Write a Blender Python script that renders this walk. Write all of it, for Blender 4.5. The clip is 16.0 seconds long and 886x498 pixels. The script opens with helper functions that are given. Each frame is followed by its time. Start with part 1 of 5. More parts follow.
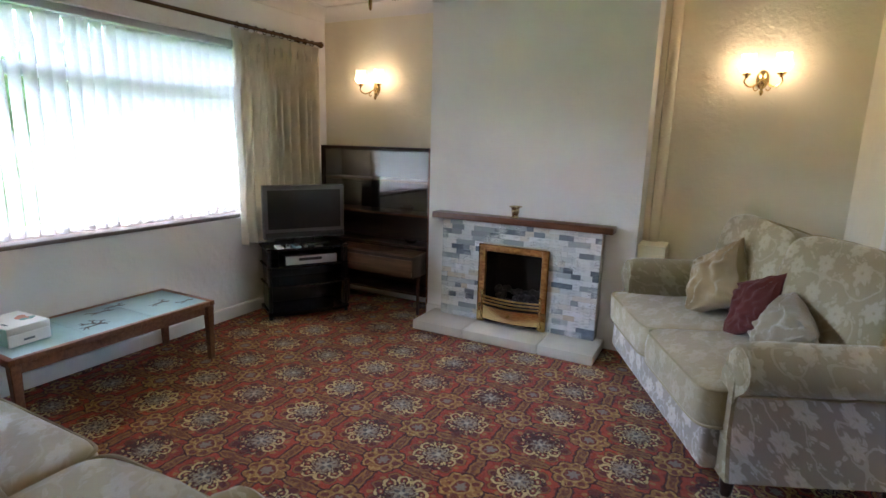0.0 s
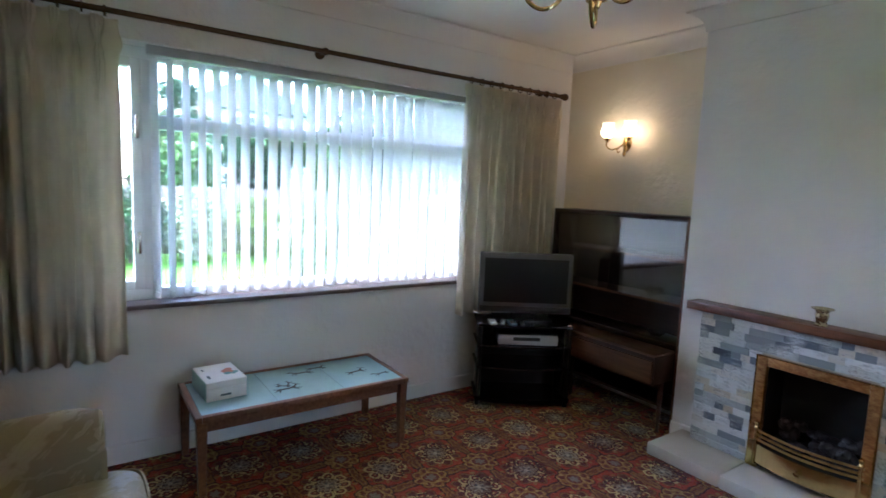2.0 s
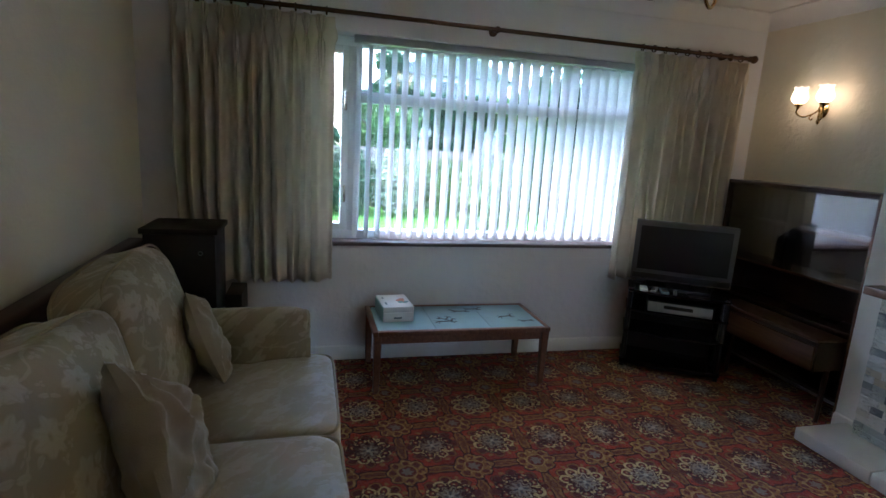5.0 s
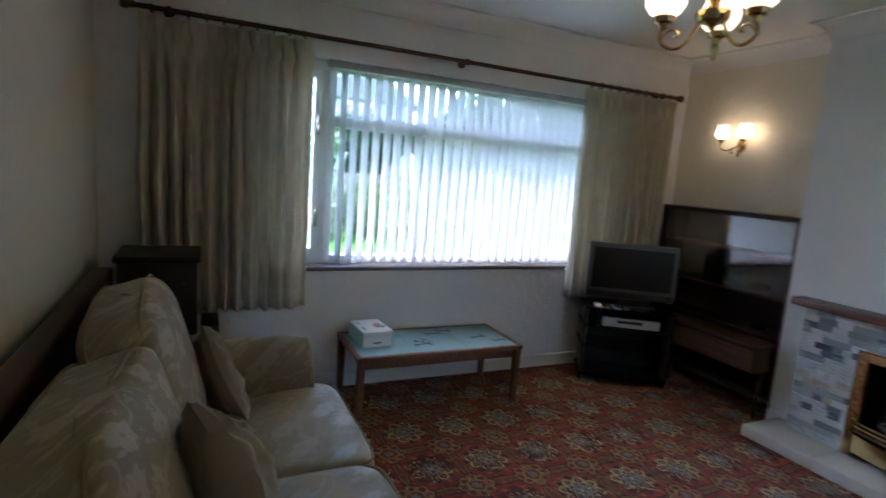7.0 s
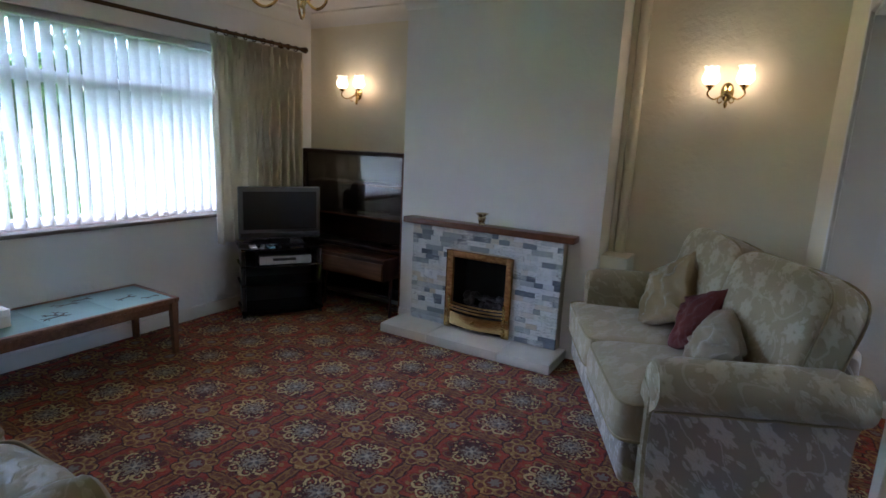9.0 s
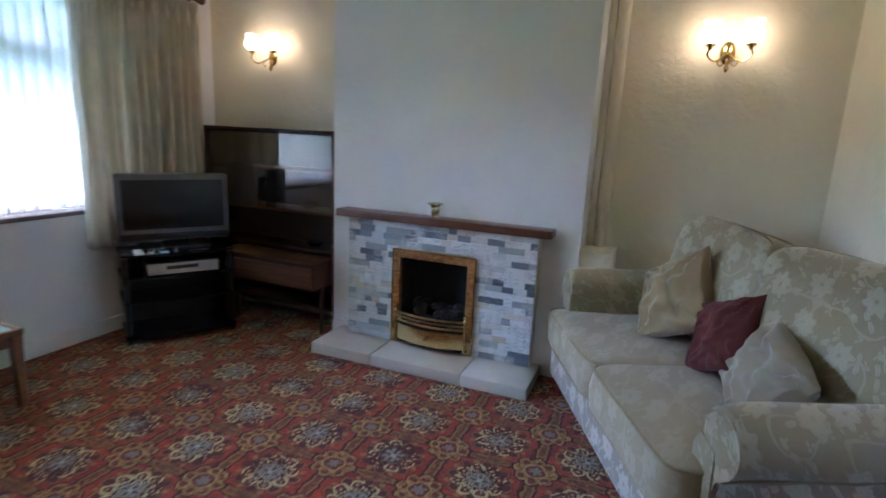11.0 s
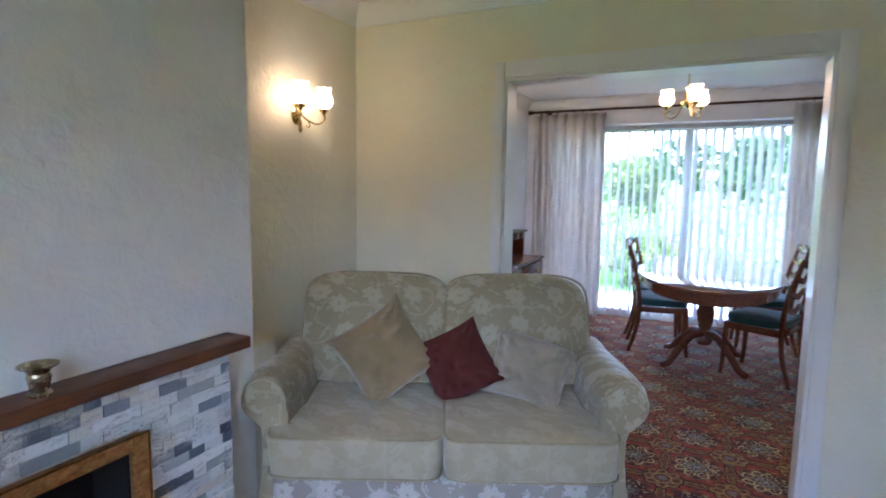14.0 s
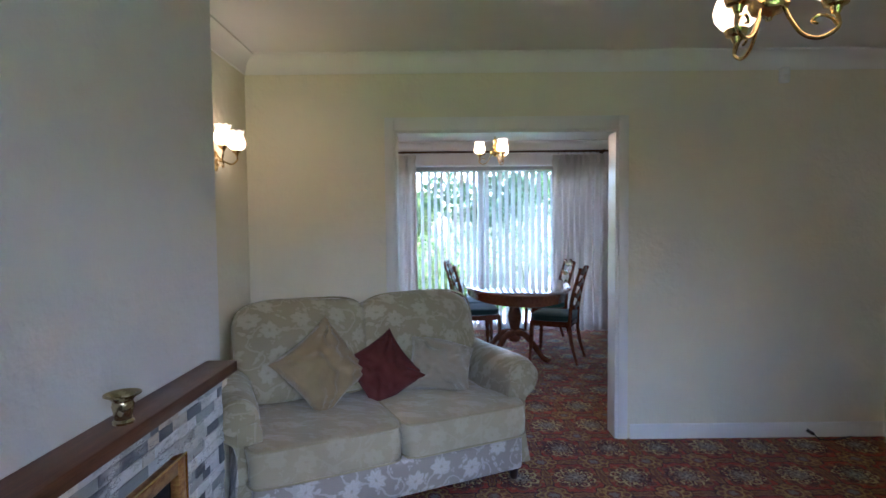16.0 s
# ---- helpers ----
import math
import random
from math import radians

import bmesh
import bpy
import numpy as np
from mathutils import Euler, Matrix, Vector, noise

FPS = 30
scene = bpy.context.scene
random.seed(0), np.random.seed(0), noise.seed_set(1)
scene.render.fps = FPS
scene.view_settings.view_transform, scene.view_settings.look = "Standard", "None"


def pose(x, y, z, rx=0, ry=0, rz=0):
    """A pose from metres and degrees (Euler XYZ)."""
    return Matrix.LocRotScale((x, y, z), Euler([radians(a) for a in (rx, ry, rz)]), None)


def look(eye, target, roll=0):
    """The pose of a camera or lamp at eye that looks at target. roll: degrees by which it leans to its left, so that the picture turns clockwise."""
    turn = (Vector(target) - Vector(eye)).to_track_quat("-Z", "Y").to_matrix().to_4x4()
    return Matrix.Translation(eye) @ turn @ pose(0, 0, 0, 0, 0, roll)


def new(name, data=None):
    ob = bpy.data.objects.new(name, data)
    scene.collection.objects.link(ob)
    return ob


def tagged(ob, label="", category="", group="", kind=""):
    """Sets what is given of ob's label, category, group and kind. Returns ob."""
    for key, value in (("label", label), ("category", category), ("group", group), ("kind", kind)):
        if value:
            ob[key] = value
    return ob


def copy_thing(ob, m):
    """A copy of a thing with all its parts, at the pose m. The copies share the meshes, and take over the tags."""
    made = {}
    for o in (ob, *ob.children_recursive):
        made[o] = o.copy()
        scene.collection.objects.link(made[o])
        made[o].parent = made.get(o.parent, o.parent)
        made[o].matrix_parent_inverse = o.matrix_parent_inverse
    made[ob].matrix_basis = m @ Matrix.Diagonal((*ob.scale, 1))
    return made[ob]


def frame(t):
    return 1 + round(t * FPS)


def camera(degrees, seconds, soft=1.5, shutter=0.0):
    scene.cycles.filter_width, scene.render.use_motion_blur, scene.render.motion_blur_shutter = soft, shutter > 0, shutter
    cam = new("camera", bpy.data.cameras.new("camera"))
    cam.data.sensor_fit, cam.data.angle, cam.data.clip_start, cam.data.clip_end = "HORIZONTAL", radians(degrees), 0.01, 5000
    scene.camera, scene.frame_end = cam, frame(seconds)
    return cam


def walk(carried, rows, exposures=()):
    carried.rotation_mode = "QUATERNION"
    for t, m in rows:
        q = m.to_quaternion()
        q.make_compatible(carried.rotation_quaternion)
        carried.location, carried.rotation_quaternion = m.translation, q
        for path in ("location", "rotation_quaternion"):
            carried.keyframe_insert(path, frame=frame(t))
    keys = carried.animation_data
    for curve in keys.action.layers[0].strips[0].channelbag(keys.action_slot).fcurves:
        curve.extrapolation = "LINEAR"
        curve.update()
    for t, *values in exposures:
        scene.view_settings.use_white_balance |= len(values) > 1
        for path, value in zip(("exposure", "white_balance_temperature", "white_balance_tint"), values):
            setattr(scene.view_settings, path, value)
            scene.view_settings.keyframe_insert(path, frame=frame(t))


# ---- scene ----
cam = camera(79.8, 16.0, soft=1.5, shutter=0.35)
EXPOSURE = [(0, 5.86, 6200, 21), (1, 5.70, 5900, 21), (2, 5.40, 5560, 21), (3, 5.09, 5420, 20), (4, 4.91, 5420, 20), (7, 4.89, 5500, 20), (8.5, 4.94, 5560, 20), (11, 5.58, 5300, 20), (12.5, 5.78, 5120, 20), (13.5, 5.68, 5470, 23), (14.5, 5.50, 5530, 24), (16, 5.22, 5510, 24)]
PATH = [
    (0, (-0.088, 0.208, 1.401), (-0.99, 1.947, 0.997), 1.5),
    (0.5, (-0.208, 0.322, 1.427), (-1.196, 2.003, 0.985), 1.9),
    (1, (-0.385, 0.511, 1.369), (-1.735, 1.918, 0.924), 2.0),
    (1.5, (-0.423, 0.806, 1.45), (-1.938, 2.062, 1.096), 2.3),
    (2, (-0.368, 0.868, 1.439), (-1.999, 2.003, 1.213), 2.4),
    (2.5, (-0.172, 0.929, 1.418), (-1.939, 1.819, 1.125), 2.6),
    (3, (-0.057, 0.974, 1.46), (-1.839, 1.796, 1.074), 2.8),
    (3.5, (0.037, 1.023, 1.477), (-1.768, 1.786, 1.077), 3.1),
    (4, (0.102, 1.028, 1.462), (-1.791, 1.526, 1.051), 3.5),
    (4.2, (0.118, 1.026, 1.469), (-1.783, 1.486, 1.051), 3.5),
    (6.3, (-0.141, 0.593, 1.429), (-2.019, 1.218, 1.143), 3.9),
    (6.5, (-0.151, 0.551, 1.424), (-2.022, 1.205, 1.154), 4.1),
    (7, (-0.045, 0.465, 1.451), (-1.84, 1.299, 1.164), 4.3),
    (7.2, (0.004, 0.437, 1.454), (-1.705, 1.432, 1.154), 4.1),
    (7.5, (0.08, 0.381, 1.46), (-1.512, 1.555, 1.163), 3.9),
    (8, (0.176, 0.368, 1.454), (-1.154, 1.822, 1.116), 3.3),
    (8.5, (0.265, 0.377, 1.454), (-0.857, 1.993, 1.093), 2.8),
    (8.7, (0.287, 0.376, 1.448), (-0.76, 2.037, 1.069), 2.7),
    (10.8, (-0.091, 0.828, 1.338), (-0.922, 2.599, 0.92), 2.7),
    (11, (-0.184, 0.948, 1.342), (-0.906, 2.765, 0.92), 2.7),
    (11.5, (-0.499, 1.183, 1.292), (-0.824, 3.136, 1.011), 2.6),
    (12, (-0.984, 1.386, 1.291), (-0.652, 3.351, 1.119), 1.8),
    (12.5, (-1.347, 1.63, 1.346), (-0.689, 3.514, 1.208), 1.5),
    (13, (-1.691, 1.908, 1.402), (-0.609, 3.575, 1.182), 2.2),
    (13.5, (-1.965, 2.056, 1.419), (-0.47, 3.357, 1.15), 2.2),
    (14, (-2.125, 2.209, 1.423), (-0.332, 3.068, 1.206), 0.8),
    (14.5, (-2.301, 2.442, 1.437), (-0.429, 3.143, 1.356), 0.4),
    (15, (-2.549, 2.611, 1.425), (-0.632, 3.181, 1.415), 0.6),
    (15.5, (-2.77, 2.743, 1.437), (-0.781, 2.958, 1.401), -0.2),
    (16, (-2.823, 2.862, 1.412), (-0.825, 2.859, 1.322), -0.6),
]
walk(cam, [(t, look(eye, target, roll)) for t, eye, target, roll in PATH], EXPOSURE)

# ---- light ----
world = bpy.data.worlds.new("sky")
scene.world = world
world.use_nodes = True
wn = world.node_tree.nodes
sky = wn.new("ShaderNodeTexSky")
sky.sky_type, sky.sun_disc = "NISHITA", False
sky.sun_elevation, sky.sun_rotation = radians(55), radians(200)
sky.air_density, sky.dust_density, sky.ozone_density = 1.0, 2.5, 1.0
wn["Background"].inputs["Strength"].default_value = 0.15
world.node_tree.links.new(sky.outputs[0], wn["Background"].inputs["Color"])
sun = new("sun", bpy.data.lights.new("sun", "SUN"))
sun.data.energy, sun.data.angle, sun.data.color = 0.5, radians(14), (1, 0.97, 0.92)
sun.matrix_world = look((0, 0, 20), (5, 13, 0))


def lamp(name, place, watts, colour=(1, 0.80, 0.55), radius=0.022):
    ob = new(name, bpy.data.lights.new(name, "POINT"))
    ob.data.energy, ob.data.color, ob.data.shadow_soft_size = watts, colour, radius
    ob.location = place
    return ob


# ---- materials ----
class Mat:
    """A small wrapper round one node material."""

    def __init__(self, name, colour=(0.8, 0.8, 0.8), rough=0.6, metal=0.0, spec=0.5):
        self.m = bpy.data.materials.new(name)
        self.m.use_nodes = True
        self.n, self.l = self.m.node_tree.nodes, self.m.node_tree.links
        self.b = self.n["Principled BSDF"]
        self.set("Base Color", (*colour, 1))
        self.set("Roughness", rough)
        self.set("Metallic", metal)
        self.set("Specular IOR Level", spec)
        self.co = None

    def set(self, socket, value):
        self.b.inputs[socket].default_value = value

    def where(self):
        if self.co is None:
            self.co = self.n.new("ShaderNodeTexCoord").outputs["Object"]
        return self.co

    def link(self, a, b):
        self.l.new(a, b)

    def node(self, kind, **props):
        nd = self.n.new("ShaderNode" + kind)
        for key, value in props.items():
            if key == "operation":
                nd.operation = value
            elif key == "blend_type":
                nd.blend_type = value
        return nd

    def math(self, op, a, b=None, c=None, clamp=False):
        nd = self.n.new("ShaderNodeMath")
        nd.operation, nd.use_clamp = op, clamp
        for i, v in enumerate((a, b, c)):
            if v is None:
                continue
            if isinstance(v, (int, float)):
                nd.inputs[i].default_value = v
            else:
                self.l.new(v, nd.inputs[i])
        return nd.outputs[0]

    def noise(self, scale, detail=3.0, rough=0.6, stretch=None):
        nd = self.n.new("ShaderNodeTexNoise")
        nd.inputs["Scale"].default_value, nd.inputs["Detail"].default_value = scale, detail
        nd.inputs["Roughness"].default_value = rough
        src = self.where()
        if stretch:
            mp = self.n.new("ShaderNodeMapping")
            mp.inputs["Scale"].default_value = stretch
            self.l.new(src, mp.inputs["Vector"])
            src = mp.outputs[0]
        self.l.new(src, nd.inputs["Vector"])
        return nd.outputs["Fac"]

    def ramp(self, fac, stops):
        nd = self.n.new("ShaderNodeValToRGB")
        els = nd.color_ramp.elements
        els[0].position, els[0].color = stops[0][0], (*stops[0][1], 1)
        els[1].position, els[1].color = stops[-1][0], (*stops[-1][1], 1)
        for p, c in stops[1:-1]:
            els.new(p).color = (*c, 1)
        self.l.new(fac, nd.inputs[0])
        return nd.outputs[0]

    def mix(self, fac, a, b, blend="MIX"):
        nd = self.n.new("ShaderNodeMix")
        nd.data_type, nd.blend_type = "RGBA", blend
        for sock, v in ((nd.inputs[0], fac), (nd.inputs[6], a), (nd.inputs[7], b)):
            if isinstance(v, (int, float)):
                sock.default_value = v
            elif isinstance(v, tuple):
                sock.default_value = (*v, 1)
            else:
                self.l.new(v, sock)
        return nd.outputs[2]

    def colour(self, out):
        self.l.new(out, self.b.inputs["Base Color"])
        return self

    def bump(self, height, strength=0.3, distance=0.005):
        nd = self.n.new("ShaderNodeBump")
        nd.inputs["Strength"].default_value, nd.inputs["Distance"].default_value = strength, distance
        self.l.new(height, nd.inputs["Height"])
        self.l.new(nd.outputs[0], self.b.inputs["Normal"])
        return self

    def rough(self, fac, lo, hi):
        nd = self.n.new("ShaderNodeMapRange")
        nd.inputs[3].default_value, nd.inputs[4].default_value = lo, hi
        self.l.new(fac, nd.inputs[0])
        self.l.new(nd.outputs[0], self.b.inputs["Roughness"])
        return self


def shade(c, k):
    return tuple(min(1.0, v * k) for v in c)


def painted(name, c, rough=0.75, relief=0.35, grain=60):
    m = Mat(name, c, rough)
    m.colour(m.ramp(m.noise(1.3, 4), [(0.3, shade(c, 0.94)), (0.7, shade(c, 1.03))]))
    vor = m.node("TexVoronoi")
    vor.inputs["Scale"].default_value = grain
    m.link(m.where(), vor.inputs["Vector"])
    swirl = m.math("ABSOLUTE", m.math("SUBTRACT", m.noise(grain * 0.55, 3, 0.6), 0.5))
    h = m.math("ADD", m.math("MULTIPLY", m.noise(grain * 0.9, 5, 0.7), 0.7), m.math("ADD", m.math("MULTIPLY", swirl, 2.2), m.math("MULTIPLY", vor.outputs["Distance"], 0.25)))
    return m.bump(h, relief, 0.006).m


def wood(name, dark, light, rough=0.35, scale=1.0, along=(1, 14, 14)):
    m = Mat(name, light, rough)
    g = m.noise(3.5 * scale, 6, 0.65, along)
    f = m.noise(30 * scale, 3, 0.6, along)
    t = m.math("ADD", m.math("MULTIPLY", g, 0.75), m.math("MULTIPLY", f, 0.25))
    m.colour(m.ramp(t, [(0.32, dark), (0.5, tuple((a + b) / 2 for a, b in zip(dark, light))), (0.68, light)]))
    m.rough(m.noise(9 * scale, 4), rough * 0.8, rough * 1.3)
    return m.bump(f, 0.12, 0.002).m


def metal(name, c, rough=0.25):
    m = Mat(name, c, rough, 1.0)
    n = m.noise(40, 4)
    m.colour(m.ramp(n, [(0.3, shade(c, 0.75)), (0.7, c)]))
    return m.rough(n, rough * 0.7, rough * 1.5).m


def plain(name, c, rough=0.5, var=0.08, scale=12, bump=0.05):
    m = Mat(name, c, rough)
    n = m.noise(scale, 4)
    m.colour(m.ramp(n, [(0.3, shade(c, 1 - var)), (0.7, shade(c, 1 + var))]))
    m.rough(n, rough * 0.85, min(1, rough * 1.15))
    return m.bump(m.noise(scale * 8, 3), bump, 0.002).m


def damask(name, ground, motif, amount=1.0, cells=7.5):
    """Woven upholstery with pale five-petalled flowers, leaves and trailing stems."""
    m = Mat(name, ground, 0.62)
    sp = m.node("SeparateXYZ")
    m.link(m.where(), sp.inputs[0])
    cx, cy, cz = sp.outputs
    u = m.math("ADD", cx, m.math("MULTIPLY", cy, 0.75))
    v = m.math("ADD", cz, m.math("MULTIPLY", cy, 0.75))
    wx = m.math("MULTIPLY", m.math("SUBTRACT", m.noise(14, 2), 0.5), 0.035)
    wy = m.math("MULTIPLY", m.math("SUBTRACT", m.noise(16, 2), 0.5), 0.035)
    com = m.node("CombineXYZ")
    m.link(m.math("ADD", u, wx), com.inputs[0])
    m.link(m.math("ADD", v, wy), com.inputs[1])

    def blooms(scale, shift, petals, size, depth, squash):
        sc = m.node("VectorMath", operation="MULTIPLY_ADD")
        m.link(com.outputs[0], sc.inputs[0])
        sc.inputs[1].default_value, sc.inputs[2].default_value = (scale, scale, scale), (shift, shift * 0.7, 0)
        vor = m.node("TexVoronoi")
        vor.voronoi_dimensions = "2D"
        vor.inputs["Scale"].default_value, vor.inputs["Randomness"].default_value = 1.0, 0.7
        m.link(sc.outputs[0], vor.inputs["Vector"])
        d = m.node("VectorMath", operation="SUBTRACT")
        m.link(sc.outputs[0], d.inputs[0])
        m.link(vor.outputs["Position"], d.inputs[1])
        ds = m.node("SeparateXYZ")
        m.link(d.outputs[0], ds.inputs[0])
        rnd = m.node("SeparateColor")
        m.link(vor.outputs["Color"], rnd.inputs[0])
        turn = m.math("MULTIPLY", rnd.outputs[0], 6.283)
        c, s = m.math("COSINE", turn), m.math("SINE", turn)
        px = m.math("ADD", m.math("MULTIPLY", ds.outputs[0], c), m.math("MULTIPLY", ds.outputs[1], s))
        py = m.math("MULTIPLY", m.math("SUBTRACT", m.math("MULTIPLY", ds.outputs[1], c), m.math("MULTIPLY", ds.outputs[0], s)), squash)
        r = m.math("SQRT", m.math("ADD", m.math("MULTIPLY", px, px), m.math("MULTIPLY", py, py)))
        th = m.math("ARCTAN2", py, px)
        edge = m.math("ADD", size, m.math("MULTIPLY", m.math("COSINE", m.math("MULTIPLY", th, petals)), depth))
        full = m.math("MULTIPLY", m.math("SUBTRACT", edge, r), 16.0, clamp=True)
        hole = m.math("MULTIPLY", m.math("ADD", m.math("SUBTRACT", r, 0.04), 0.03), 14.0, clamp=True)
        vein = m.math("GREATER_THAN", m.math("ABSOLUTE", m.math("SINE", m.math("MULTIPLY", th, petals / 2))), 0.22)
        return m.math("MULTIPLY", full, m.math("MULTIPLY", hole, m.math("ADD", m.math("MULTIPLY", vein, 0.25), 0.75)))

    big = blooms(cells * 0.9, 0.0, 7.0, 0.33, 0.045, 1.2)
    leaf = blooms(cells * 1.35, 3.3, 2.0, 0.20, 0.16, 1.7)
    bud = blooms(cells * 1.9, 7.1, 3.0, 0.17, 0.09, 1.3)
    ns = m.node("TexNoise")
    ns.inputs["Scale"].default_value, ns.inputs["Detail"].default_value = cells * 0.8, 0.0
    m.link(com.outputs[0], ns.inputs["Vector"])
    stem = m.math("LESS_THAN", m.math("ABSOLUTE", m.math("SUBTRACT", ns.outputs["Fac"], 0.5)), 0.012)
    mask = m.math("MAXIMUM", m.math("MAXIMUM", big, m.math("MULTIPLY", leaf, 0.85)), m.math("MAXIMUM", m.math("MULTIPLY", bud, 0.7), m.math("MULTIPLY", stem, 0.6)))
    mask = m.math("MULTIPLY", mask, m.math("ADD", 0.55, m.math("MULTIPLY", m.noise(5, 2), 0.9)), clamp=True)
    weave = m.noise(260, 2)
    soil = m.noise(3.0, 3)
    base = m.ramp(soil, [(0.3, shade(ground, 0.9)), (0.7, shade(ground, 1.08))])
    col = m.mix(m.math("MULTIPLY", mask, amount), base, motif)
    m.colour(m.mix(m.math("MULTIPLY", weave, 0.25), col, shade(ground, 0.8)))
    m.rough(mask, 0.72, 0.42)
    m.set("Sheen Weight", 0.25)
    return m.bump(m.math("ADD", m.math("MULTIPLY", weave, 0.5), m.math("ADD", mask, m.math("MULTIPLY", m.noise(9, 3), 4.0))), 0.3, 0.004).m


def cloth(name, c, translucent=0.0, sheen=0.2, scale=18, crease=0.3):
    m = Mat(name, c, 0.85)
    n = m.noise(scale, 4)
    m.colour(m.ramp(n, [(0.3, shade(c, 0.88)), (0.7, shade(c, 1.06))]))
    m.set("Sheen Weight", sheen)
    m.bump(m.math("ADD", m.math("MULTIPLY", m.noise(scale * 0.6, 3), 3.0), m.noise(300, 2)), crease, 0.004)
    if translucent:
        tr = m.node("BsdfTranslucent")
        tr.inputs[0].default_value = (*c, 1)
        mx = m.node("MixShader")
        mx.inputs[0].default_value = translucent
        m.link(m.b.outputs[0], mx.inputs[1])
        m.link(tr.outputs[0], mx.inputs[2])
        m.link(mx.outputs[0], m.n["Material Output"].inputs[0])
    return m.m


def clear_glass(name, tint=(0.96, 0.99, 0.98), gloss=0.08):
    m = Mat(name)
    tp, gl, mx = m.node("BsdfTransparent"), m.node("BsdfGlossy"), m.node("MixShader")
    tp.inputs[0].default_value = (*tint, 1)
    gl.inputs["Roughness"].default_value = 0.02
    fr = m.node("Fresnel")
    fr.inputs[0].default_value = 1.5
    m.link(m.math("ADD", m.math("MULTIPLY", fr.outputs[0], 0.8), gloss, clamp=True), mx.inputs[0])
    m.link(tp.outputs[0], mx.inputs[1])
    m.link(gl.outputs[0], mx.inputs[2])
    m.link(mx.outputs[0], m.n["Material Output"].inputs[0])
    return m.m


def lamp_glass(name, c, glow):
    m = Mat(name)
    tp, tr, em = m.node("BsdfTransparent"), m.node("BsdfTranslucent"), m.node("Emission")
    tp.inputs[0].default_value = (1, 0.97, 0.92, 1)
    tr.inputs[0].default_value = (*c, 1)
    em.inputs[0].default_value, em.inputs[1].default_value = (*c, 1), glow
    mx, ad = m.node("MixShader"), m.node("AddShader")
    mx.inputs[0].default_value = 0.5
    m.link(tp.outputs[0], mx.inputs[1])
    m.link(tr.outputs[0], mx.inputs[2])
    m.link(mx.outputs[0], ad.inputs[0])
    m.link(em.outputs[0], ad.inputs[1])
    m.link(ad.outputs[0], m.n["Material Output"].inputs[0])
    return m.m


